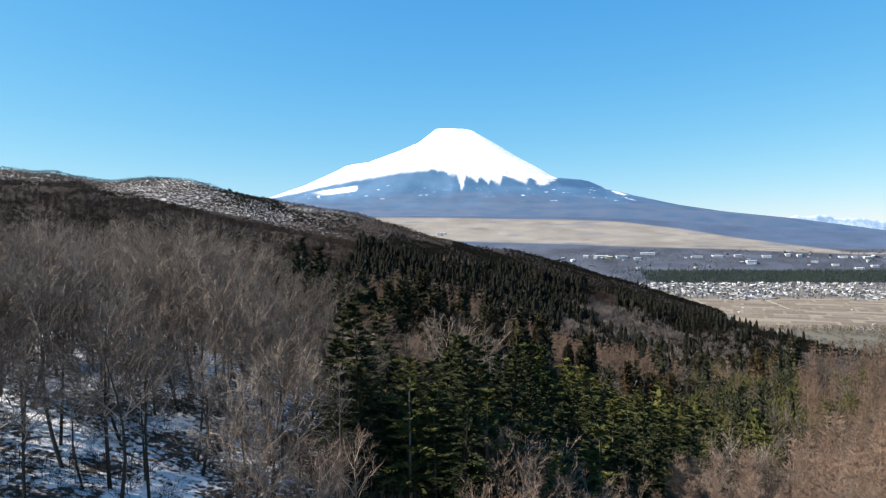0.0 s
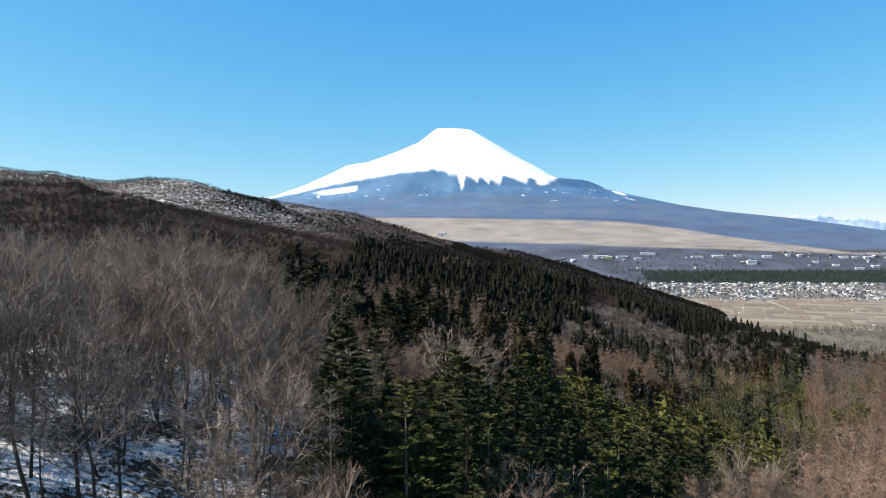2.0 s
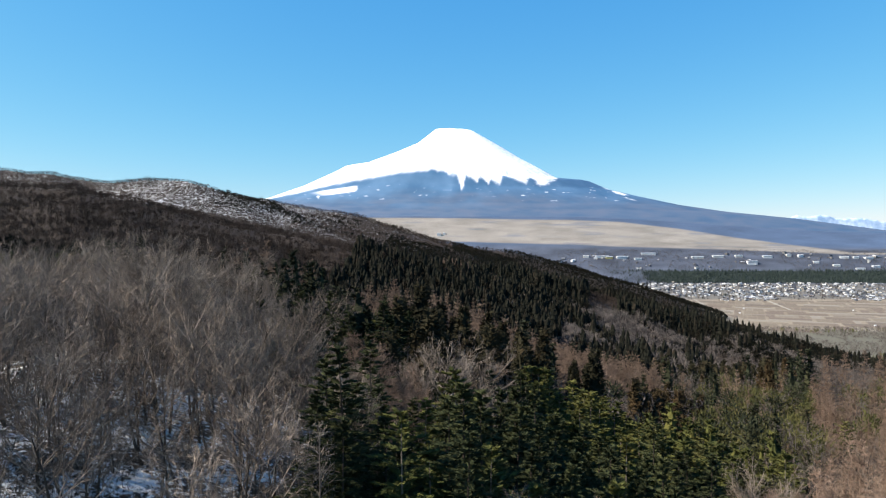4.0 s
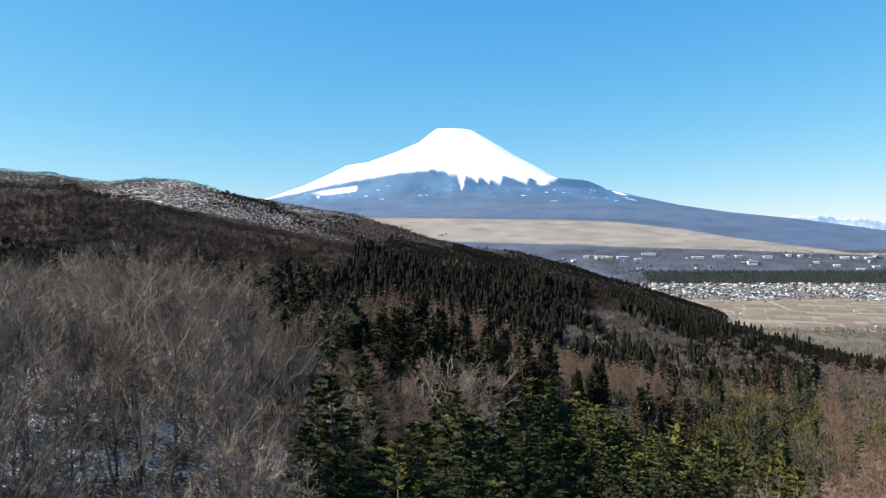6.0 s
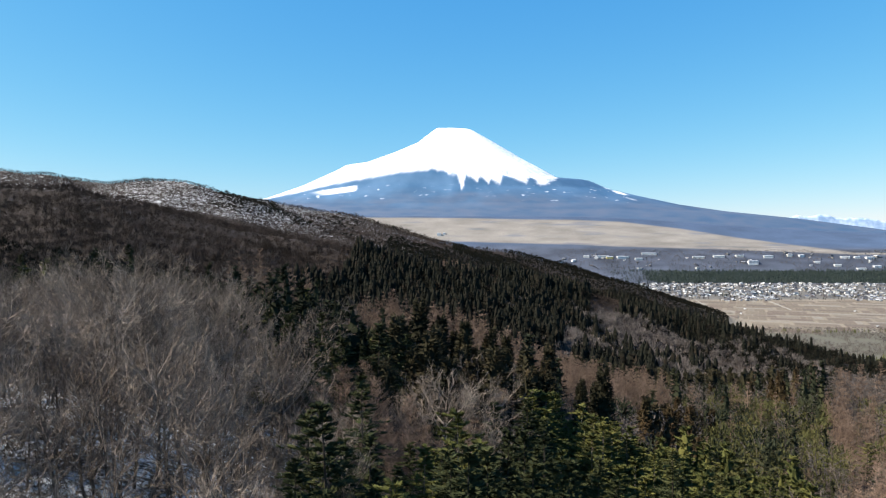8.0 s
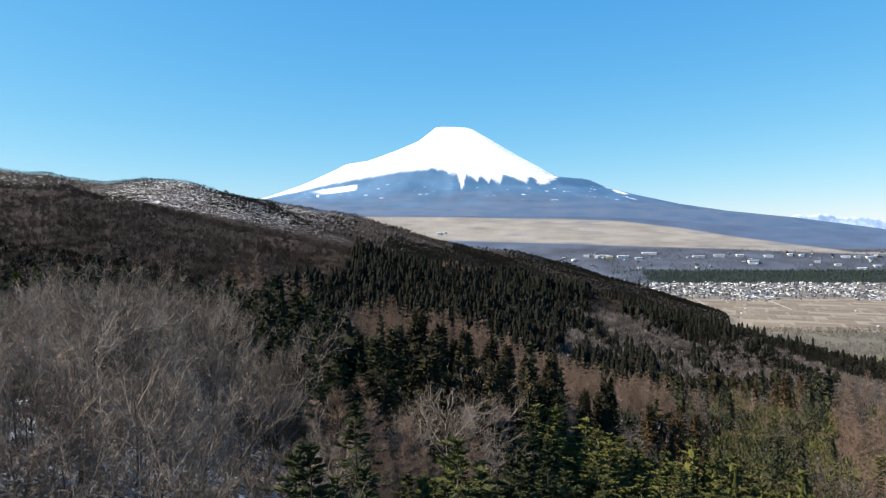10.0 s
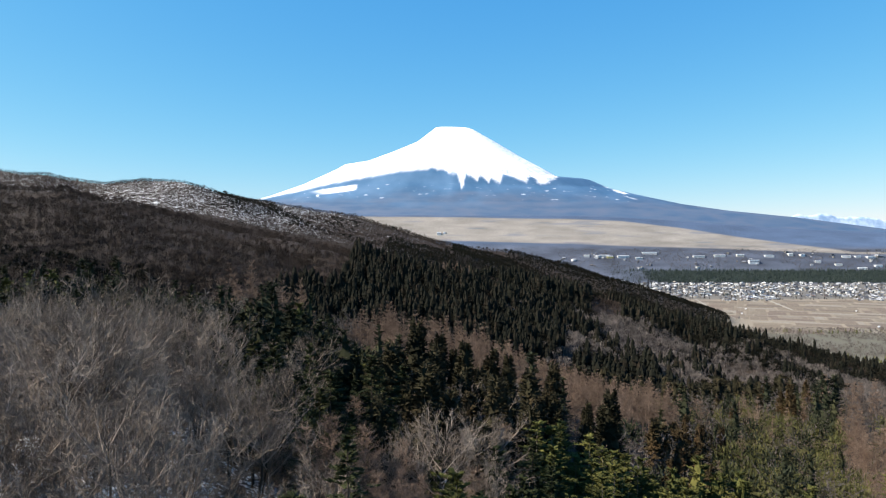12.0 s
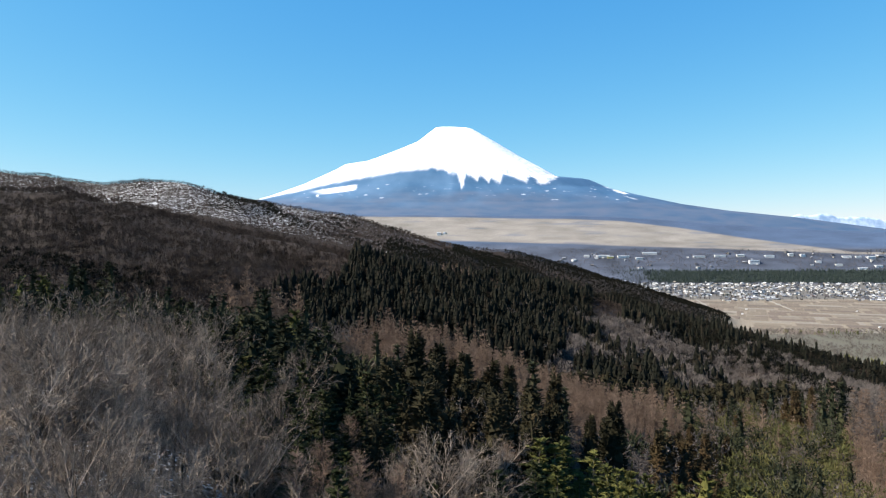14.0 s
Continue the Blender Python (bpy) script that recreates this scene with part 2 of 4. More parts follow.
# The litter tone turns darker with distance, from 150 to 420 m ahead.
litter_tone = LITTER + (FAR_LITTER - LITTER) * smooth(150, 420, gy)[..., None]
tone = cover(tone, litter_tone, hill_part)
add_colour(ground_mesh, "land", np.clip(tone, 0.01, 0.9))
snow = -0.3 + 0.81 * np.exp(-(((gx + 44) / 56) ** 4 + ((gy - 68) / 92) ** 4)) * smooth(4, -10, gx + 0.06 * gy - 5)
snow = snow + 0.762 * smooth(1020, 1120, gy) * smooth(1700, 1450, gy) * smooth(-130, -300, gx) * (1 - 0.06 * smooth(-540, -620, gx)) * (gz > 210)
snow = snow + 0.69 * smooth(1020, 1120, gy) * smooth(2100, 1700, gy) * smooth(-300, -130, gx) * smooth(60, -40, gx)
snow = snow + 0.42 * np.exp(-(((gx + 300) / 75) ** 2 + ((gy - 560) / 60) ** 2)) + 0.55 * smooth(-400, -520, gx) * smooth(770, 850, gy) * smooth(1010, 940, gy)
add_layer(ground_mesh, "snow", snow)
GROUND = ground_material()
ground_mesh.materials.append(GROUND)
ground = tagged(new("ground", ground_mesh), "wooded hills with leaf litter and snow patches above dry fields", "ground", kind="structure")


# ---- the volcano ----
def volcano():
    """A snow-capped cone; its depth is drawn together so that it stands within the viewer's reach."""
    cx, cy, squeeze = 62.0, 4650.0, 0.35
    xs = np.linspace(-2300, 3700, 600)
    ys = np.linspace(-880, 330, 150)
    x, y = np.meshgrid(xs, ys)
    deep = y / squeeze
    r = np.hypot(x, deep)
    around = np.arctan2(x, -deep)
    ridge = fbm(around * 700, r * 0.10, 90, 4) + 0.6 * fbm(around * 1800, r * 0.12, 90, 3)
    left = np.interp(r, (0, 105, 122, 231, 385, 578, 724, 775, 1002, 1233, 1500, 2000, 2600), (992, 1001, 990, 905, 840, 769, 746, 717, 613, 532, 462, 390, 320))
    right = np.interp(r, (0, 100, 140, 308, 462, 616, 712, 924, 1060, 1271, 1541, 1850, 2312, 2960, 3700), (992, 998, 988, 893, 800, 719, 664, 645, 587, 537, 479, 433, 387, 300, 240))
    w = smooth(-0.7, 0.7, np.sin(around))
    h = left * (1 - w) + right * w
    h = h + ridge * (4 + 8 * smooth(860, 700, h) * smooth(-260, 60, x)) * smooth(90, 420, r) * smooth(2600, 900, r)
    h = h - 170 * smooth(-775, -850, y)
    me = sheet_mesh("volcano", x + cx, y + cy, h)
    # Snow lies above a line that drops far down on the left flank and ends in tongues.
    line = np.interp(x, (-1300, -1000, -733, -560, -284, -124, -51, 30, 50, 60, 72, 84, 153, 168, 226, 241, 295, 324, 470, 496, 554, 640, 690, 760, 1000),
                     (500, 556, 612, 640, 684, 698, 688, 652, 566, 545, 628, 668, 611, 655, 607, 636, 600, 666, 618, 662, 593, 628, 660, 760, 900))
    tongues = fbm(around * 2400, r * 0.03, 60, 4) * 46 + fbm(x, h * 2, 45, 4) * 30
    tongues = tongues * (0.3 + 0.7 * smooth(-220, -20, x))
    cover = smooth(-14, 20, h - line + tongues)
    band = smooth(22, 13, np.abs(h - (535 + (x + 900) * 0.13))) * smooth(-900, -700, x + (h - 535) * 3) * smooth(-600, -618, x)
    # Wind-bared rock at the roots of the tongues and along the right-hand rib.
    flecks = smooth(0.04, 0.22, fbm(around * 2400, r * 0.10, 70, 4))
    cover = cover * (1 - 0.55 * flecks * smooth(75, 15, h - line) * smooth(-250, -60, x) - 0.5 * flecks * smooth(0.75, 1.3, around) * smooth(980, 900, h) * smooth(-4, 4, x))
    gully = smooth(0.02, 0.14, fbm(x + h * 2, h * 2, 55, 4)) * np.exp(-(((x - 1090) / 105) ** 2 + ((h + 0.5 * (x - 1090) - 550) / 34) ** 2) * 1.5)
    cover = np.maximum(cover, 0.75 * smooth(0.25, 0.6, gully))
    spots = smooth(470, 510, h) * smooth(610, 560, h) * smooth(1500, 1200, x) * smooth(-1100, -900, x)
    add_layer(me, "belt", smooth(560, 440, h + 130 * fbm(x, h * 3, 260, 4)))
    add_layer(me, "snow", np.clip(cover + band, 0, 1))
    add_layer(me, "patchy", spots)
    m, n, l, bsdf = material("snow_and_hazy_lava", 0.7)
    place = n.new("ShaderNodeNewGeometry").outputs["Position"]
    snow_in = n.new("ShaderNodeAttribute")
    snow_in.attribute_name = "snow"
    # Distance haze is painted into the lava and forest belt colours as blue.
    hazy_rock = ramp(n, l, noise_node(n, l, 0.006, 6, place), [(0.3, (0.040, 0.104, 0.192)), (0.7, (0.085, 0.168, 0.278))])
    belt_in = n.new("ShaderNodeAttribute")
    belt_in.attribute_name = "belt"
    forest = n.new("ShaderNodeMapping")
    forest.inputs["Scale"].default_value = (0.007, 0.004, 0.035)
    l.new(place, forest.inputs["Vector"])
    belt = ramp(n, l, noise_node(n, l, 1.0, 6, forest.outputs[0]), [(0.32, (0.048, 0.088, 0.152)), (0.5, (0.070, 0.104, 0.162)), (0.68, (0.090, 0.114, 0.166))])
    hazy_rock = mix_colour(n, l, belt_in.outputs["Fac"], hazy_rock, belt)
    zone = n.new("ShaderNodeAttribute")
    zone.attribute_name = "patchy"
    stretch = n.new("ShaderNodeMapping")
    stretch.inputs["Scale"].default_value = (0.016, 0.004, 0.085)
    l.new(place, stretch.inputs["Vector"])
    drift = n.new("ShaderNodeMapRange")
    l.new(noise_node(n, l, 1.0, 4, stretch.outputs[0]), drift.inputs[0])
    drift.inputs[1].default_value, drift.inputs[2].default_value = 0.655, 0.72
    both = n.new("ShaderNodeMath")
    both.operation = "MULTIPLY"
    l.new(drift.outputs[0], both.inputs[0])
    l.new(zone.outputs["Fac"], both.inputs[1])
    hazy_rock = mix_colour(n, l, both.outputs[0], hazy_rock, (0.80, 0.83, 0.88))
    l.new(mix_colour(n, l, snow_in.outputs["Fac"], hazy_rock, (0.88, 0.89, 0.92)), bsdf.inputs["Base Color"])
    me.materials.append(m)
    return tagged(new("volcano", me), "snow-capped volcano with blue-grey lava and forest slopes", "mountain", kind="structure")


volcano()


# ---- trees ----
def tube(points, radii, sides=4):
    """A tapered tube along points, as vertices and triangles."""
    points = np.asarray(points, float)
    verts, tris = [], []
    for k, (p, r) in enumerate(zip(points, radii)):
        d = points[min(k + 1, len(points) - 1)] - points[max(k - 1, 0)]
        d = d / (np.linalg.norm(d) + 1e-9)
        a = np.cross(d, (0.31, 0.95, 0.1))
        a = a / (np.linalg.norm(a) + 1e-9)
        b = np.cross(d, a)
        for s in range(sides):
            w = 2 * math.pi * s / sides
            verts.append(p + r * (a * math.cos(w) + b * math.sin(w)))
    for k in range(len(points) - 1):
        for s in range(sides):
            i, j = k * sides + s, k * sides + (s + 1) % sides
            tris += [(i, j, j + sides), (i, j + sides, i + sides)]
    return np.array(verts), np.array(tris)


def merge(pieces):
    verts, tris, n = [], [], 0
    for v, t in pieces:
        verts.append(v)
        tris.append(t + n)
        n += len(v)
    return np.concatenate(verts), np.concatenate(tris)


def unit(v):
    return v / (np.linalg.norm(v, axis=-1, keepdims=True) + 1e-9)


def slivers(base, way, length, width, r, face, loose=0.5):
    """Slender triangles from base along way, their flat side more or less towards face: twigs and needle sprays."""
    side = unit(np.cross(way, unit(face) + r.normal(size=way.shape) * loose))
    half = side * np.broadcast_to(np.asarray(width, float), (len(way),)).reshape(-1, 1) / 2
    v = np.stack([base - half, base + half, base + way * np.asarray(length).reshape(-1, 1)], 1).reshape(-1, 3)
    return v, np.arange(len(v)).reshape(-1, 3)


def bare_tree(r, height, limbs, boughs, sprays, twigs, width, spread=0.27, fork=0.46, stout=0.0105):
    """A leafless broadleaf tree: a trunk that forks into rising limbs, which branch into a rounded crown of twigs."""
    lean, bend, thick = r.normal(size=2) * 0.05, r.normal(size=2) * 0.03 * height, stout * height

    def stem(t):
        return np.array([lean[0] * t * height + bend[0] * math.sin(3 * t), lean[1] * t * height + bend[1] * math.sin(3 * t), t * 0.8 * height])

    trunk = tube([stem(t) for t in np.linspace(0, 1, 6)], thick * np.linspace(1, 0.14, 6) ** 0.8, 6)
    middle = stem(0.75) * (1, 1, 0.95)
    branches, bases, ways, spans = [], [], [], []
    for k in range(limbs):
        b = (k + r.random()) / limbs
        turn = k * 2.4 + r.normal() * 0.35
        wide = spread * height * math.sqrt(1 - 0.85 * b * b) * r.uniform(0.75, 1.2)
        p0 = stem(fork + (0.95 - fork) * b)
        p2 = np.array([lean[0] * height + wide * math.cos(turn), lean[1] * height + wide * math.sin(turn), height * (0.62 + 0.35 * b + r.normal() * 0.04)])
        p1 = p0 + (p2 - p0) * (0.55, 0.55, 0.38) + r.normal(size=3) * 0.03 * height

        def limb(s):
            return p0 * (1 - s) ** 2 + p1 * 2 * s * (1 - s) + p2 * s * s

        long = np.linalg.norm(p2 - p0)
        branches.append(tube([limb(s) for s in (0, 0.33, 0.67, 1)], thick * 0.38 * (1.15 - 0.6 * b) * np.array([1, 0.72, 0.42, 0.14]), 4))
        for q in range(boughs):
            s = 0.22 + 0.78 * (q + r.random()) / boughs
            p, along = limb(s), unit(limb(min(s + 0.1, 1.1)) - limb(s - 0.1))
            e = unit(along + r.normal(size=3) * 0.55 + np.array([0, 0, 0.22]))
            span = long * r.uniform(0.26, 0.5)
            tip = p + e * span + np.array([0, 0, 0.12 * span])
            branches.append(tube([p, p + e * span * 0.5, tip], thick * np.array([0.16, 0.105, 0.03]), 3))
            f = r.uniform(0.15, 1, (sprays, 1))
            bases.append(p + (tip - p) * f)
            ways.append(unit(e + r.normal(size=(sprays, 3)) * 0.65 + np.array([0, 0, 0.25])))
            spans.append(r.uniform(0.5, 1.15, sprays) * 0.075 * height)
    base, way, span = np.concatenate(bases), np.concatenate(ways), np.concatenate(spans)
    f = r.uniform(0.15, 1, (len(base), twigs, 1))
    fine = (base[:, None] + (way * span[:, None])[:, None] * f).reshape(-1, 3)
    fine_way = unit(way[:, None] + r.normal(size=(len(base), twigs, 3)) * 0.6 + np.array([0, 0, 0.2])).reshape(-1, 3)
    fine_span = r.uniform(0.3, 0.75, (len(base), twigs)) * span[:, None]
    crown = merge([slivers(base, way, span, 1.9 * width, r, base - middle), slivers(fine, fine_way, fine_span.ravel(), width, r, fine - middle)])
    return {"trunk": trunk, "branching": merge(branches), "crown": crown}


def conifer(r, height, spread, levels, boughs, blades, size, start=0.1, droop=-0.12, power=0.75, lift=0.4, core=0.4, blade=0.3, fan=0.8):
    """A needle tree: a trunk and tiers of flat boughs that fan out into sprays."""
    lean = r.normal(size=2) * 0.02 * height
    trunk = tube([(0, 0, 0), (lean[0] * 0.5, lean[1] * 0.5, height * 0.5), (lean[0], lean[1], height * 0.98)], height * np.array([0.013, 0.008, 0.001]), 5)
    bases, ways, lengths, faces = [], [], [], []
    for k in range(levels):
        t = start + (1 - start) * (k + r.random() * 0.7) / levels
        reach = spread * height * max(0.04, 1 - t) ** power * r.uniform(0.8, 1.2)
        n = max(4, boughs - int(2 * t))
        for q in range(n):
            turn = k * 1.1 + q * 2 * math.pi / n + r.normal() * 0.3
            d = np.array([math.cos(turn), math.sin(turn), droop + lift * t + r.normal() * 0.1])
            across = np.array([-math.sin(turn), math.cos(turn), 0])
            long = reach * r.uniform(0.45, 1.2)
            f = r.uniform(0.15, 1, (blades, 1))
            swing = r.uniform(-1, 1, (blades, 1))
            up = min(0.98, t + r.normal() * 0.45 / levels)
            bases.append(np.array([lean[0] * t, lean[1] * t, up * height]) + d * long * f - np.array([0, 0, 0.08 * long]) * f * f + across * swing * 0.18 * long * (1.1 - f) + r.normal(size=(blades, 3)) * (0.05, 0.05, 0.09) * size)
            ways.append(unit(d + across * swing * fan + np.array([0, 0, 0.16]) + r.normal(size=(blades, 3)) * 0.16))
            lengths.append(size * (1.15 - 0.4 * f[:, 0]) * r.uniform(0.7, 1.3, blades))
            faces.append(np.repeat((d * 0.55 + np.array([0, 0, 1]))[None], blades, 0))
    bases.append(np.array([[lean[0], lean[1], height * 0.93]] * 7))
    ways.append(unit(np.array([0, 0, 1.5]) + r.normal(size=(7, 3)) * 0.4))
    lengths.append(np.full(7, 0.07 * height))
    faces.append(r.normal(size=(7, 3)))
    lengths = np.concatenate(lengths)
    crown = slivers(np.concatenate(bases), np.concatenate(ways), lengths, lengths * blade, r, np.concatenate(faces), 0.35)
    if core:
        crown = merge([spire(r, height * 0.96, height * spread * core, 8, 7, start + 0.04, power), crown])
    return {"trunk": trunk, "crown": crown}


def spire(r, height, radius, tiers, sides, foot=0.04, taper=0.75, ragged=0.2, overlap=1.8):
    """Stacked ragged skirts that narrow to a point: the dense body of a needle tree."""
    verts, tris = [], []
    for k in range(tiers):
        low = height * (foot + (0.94 - foot) * k / tiers)
        high = min(height, low + overlap * height / tiers)
        reach = radius * (1 - low / height) ** taper
        n = len(verts)
        for s in range(sides):
            w = 2 * math.pi * (s + 0.5 * (k % 2)) / sides + r.normal() * 0.08
            q = reach * (1 + ragged * (0.6 if s % 2 else -1.4)) * r.uniform(0.88, 1.12)
            verts.append((q * math.cos(w), q * math.sin(w), low + r.normal() * 0.015 * height))
        verts.append((r.normal() * 0.01 * height, r.normal() * 0.01 * height, high))
        tris += [(n + s, n + (s + 1) % sides, n + sides) for s in range(sides)]
    return np.array(verts), np.array(tris)


def cedar(r, height, radius, levels, boughs, blades, size, taper=0.5, blade=0.45):
    """A dense columnar cedar: an inner body and a knobbly coat of rising sprays."""
    tree = {"trunk": tube([(0, 0, 0), (0, 0, height * 0.9)], height * np.array([0.013, 0.002]), 5)}
    count = levels * boughs * blades
    t = np.repeat((np.arange(levels) + 0.5) / levels, boughs * blades) * 0.92 + 0.05
    turn = np.repeat(r.uniform(0, 2 * math.pi, levels * boughs), blades) + r.normal(size=count) * 0.16
    reach = radius * (1.02 - t) ** taper * np.repeat(r.uniform(0.7, 1.12, levels * boughs), blades)
    out = np.stack([np.cos(turn), np.sin(turn), np.zeros(count)], 1)
    base = out * (reach * r.uniform(0.72, 1, count))[:, None] + np.stack([np.zeros(count)] * 2 + [t * height + r.normal(size=count) * 0.02 * height], 1)
    way = unit(out + np.array([0, 0, 0.35]) + r.normal(size=(count, 3)) * 0.4)
    long = r.uniform(0.7, 1.3, count) * size
    coat = slivers(base, way, long, long * blade, r, out + np.array([0, 0, 0.7]), 0.35)
    tree["crown"] = merge([spire(r, height, radius * 0.86, 9, 9, 0.04, taper, 0.08, 2.2), coat])
    return tree


def brush(r, height, wide, count, long, width, low=0.62, rise=0.9):
    """A distant leafless crown: a stem and a rounded, uneven cloud of rising twig bundles."""
    lobes = r.normal(size=(4, 3)) * np.array([0.4, 0.4, 0.12])
    way = unit(r.normal(size=(count, 3)) + np.array([0, 0, 0.5]))
    middle = np.array([0, 0, low * height])
    base = way * np.array([wide, wide, 0.32 * height]) * r.uniform(0.25, 0.85, (count, 1)) + lobes[r.integers(0, 4, count)] * wide + middle
    crown = slivers(base, unit(way * 0.7 + r.normal(size=(count, 3)) * 0.3 + np.array([0, 0, rise])), r.uniform(0.6, 1.3, count) * long, width, r, base - middle * 0.8, 0.35)
    return merge([tube([(0, 0, 0), (0, 0, 0.6 * height)], (0.013 * height, 0.006 * height), 3), crown])


def larch(r, height, levels, boughs, twigs, width, spread=0.19, rise=0.45):
    """A larch without needles: a straight stem in a soft tapering plume of fine twigs."""
    lean = r.normal(size=2) * 0.02 * height
    trunk = tube([(0, 0, 0), (lean[0] * 0.5, lean[1] * 0.5, height * 0.5), (lean[0], lean[1], height)], height * np.array([0.0075, 0.005, 0.001]), 5)
    bases, ways, lengths = [], [], []
    for k in range(levels):
        t = 0.16 + 0.84 * (k + r.random()) / levels
        reach = spread * height * (1.04 - t) ** 0.62 * min(1, 0.45 + 1.5 * (t - 0.1)) * r.uniform(0.75, 1.2)
        for q in range(boughs):
            turn = r.uniform(0, 2 * math.pi)
            d = unit(np.array([math.cos(turn), math.sin(turn), r.normal() * 0.2 + 0.15 + 0.6 * t]))
            p = np.array([lean[0] * t, lean[1] * t, t * height])
            f = r.uniform(0.15, 1, (twigs, 1))
            bases += [p[None], p + d * reach * f]
            ways += [d[None], unit(d * 0.7 + r.normal(size=(twigs, 3)) * 0.55 + np.array([0, 0, rise]))]
            lengths += [np.array([reach]), r.uniform(0.2, 0.5, twigs) * reach + 0.012 * height]
    base = np.concatenate(bases)
    return {"trunk": trunk, "crown": slivers(base, np.concatenate(ways), np.concatenate(lengths), width, r, base * (1, 1, 0) + np.array([0, 0, 0.5]) + 1e-3, 0.5)}


def strip(kinds):
    """The template of a joined wood: all pieces of a tree in one."""
    return [merge(list(k.values())) for k in kinds]


def scatter(name, templates, places, sizes, mat, label, category):
    """Many trees as one object."""
    pick, verts, tris, n = rng.integers(0, len(templates), len(places)), [], [], 0
    turns = rng.uniform(0, 2 * math.pi, len(places))
    for k, (v, t) in enumerate(templates):
        s = np.nonzero(pick == k)[0]
        if not len(s):
            continue
        c, z = np.cos(turns[s])[:, None], np.sin(turns[s])[:, None]
        slim = sizes[s][:, None] * rng.uniform(0.85, 1.2, len(s))[:, None]
        x = (v[None, :, 0] * c - v[None, :, 1] * z) * slim + places[s, 0][:, None]
        y = (v[None, :, 0] * z + v[None, :, 1] * c) * slim + places[s, 1][:, None]
        h = v[None, :, 2] * sizes[s][:, None] + places[s, 2][:, None]
        verts.append(np.stack([x, y, h], -1).reshape(-1, 3))
        tris.append((t[None] + (np.arange(len(s)) * len(v))[:, None, None]).reshape(-1, 3) + n)
        n += len(s) * len(v)
    if not verts:
        return None
    me = tri_mesh(name, np.concatenate(verts), np.concatenate(tris))
    me.materials.append(mat)
    return tagged(new(name, me), label, category, kind="stuff")


def plant(name, models, mats, places, sizes, label, category, group):
    """Single trees, each a thing with its parts."""
    made = []
    for model in models[:len(places)]:
        root = tagged(new(name), label, category, group)
        for key, (v, t) in model.items():
            part(key, tri_mesh(key, v, t), mats[key], root)
        made.append(root)
    for k, (p, s) in enumerate(zip(places, sizes)):
        m = Matrix.Translation(p) @ Matrix.Rotation(rng.uniform(0, 6.28), 4, "Z")
        ob = made[k] if k < len(made) else copy_thing(made[k % len(made)], m)
        ob.matrix_basis = m
        ob.scale = (s * rng.uniform(0.9, 1.15), s * rng.uniform(0.9, 1.15), s)


# Which tree grows where, by plan: outlines of the stands, in metres.
BARE, PINE, CEDAR_TREE, LARCH_TREE, OLIVE_PINE, RUSTY, FIR = range(7)
HOLLOW = ((-8.5, 64), (-8.5, 92), (-6, 108), (8, 110), (10, 142), (22, 160), (36, 162), (62, 172), (82, 166), (62, 131), (36, 102), (29, 88), (20, 74))
POCKET = ((-14, 98), (-1, 98), (4, 113), (-11, 114))
OLIVE_STAND = ((58, 168), (84, 170), (96, 178), (132, 252), (108, 272), (98, 254), (82, 230))
RUST_STAND = ((44, 160), (56, 168), (92, 250), (70, 232), (50, 196))
CEDARS = ((-15, 123), (8, 122), (10, 142), (24, 160), (44, 196), (22, 203), (12, 213), (0, 218), (-8, 176))
LARCH_BAND = ((-26, 221), (-2, 219), (20, 216), (44, 215), (58, 222), (72, 240), (84, 262), (84, 300), (-26, 335))
DARK_STAND = ((-62, 172), (-56, 236), (-24, 232), (-12, 208), (-8, 150), (-7, 124), (-10, 116), (-14, 106), (-23, 114), (-39, 142))
LIGHT_GAP = ((-32, 186), (-10, 192), (-6, 212), (-14, 230), (-30, 214))
RED_SPOT = ((-72, 242), (-50, 242), (-48, 276), (-78, 280))
WEST_STAND = ((-200, 185), (-110, 140), (-58, 137), (-60, 214), (-118, 266), (-220, 266))
GREY_SPUR = ((92, 560), (70, 520), (92, 345), (330, 345), (420, 560), (345, 700), (215, 700), (112, 655))
DARK_CLUMP = ((100, 520), (118, 580), (150, 560), (172, 510), (166, 450), (135, 420), (104, 440))
RIM = ((190, 770), (300, 690), (322, 610), (352, 600), (366, 660), (350, 780), (250, 880))


def inside(outline, x, y):
    """Whether places lie within an outline."""
    hit = np.zeros(len(x), bool)
    for (ax, ay), (bx, by) in zip(outline, outline[1:] + outline[:1]):
        if ay != by:
            hit ^= ((ay > y) != (by > y)) & (x < (bx - ax) * (y - ay) / (by - ay) + ax)
    return hit


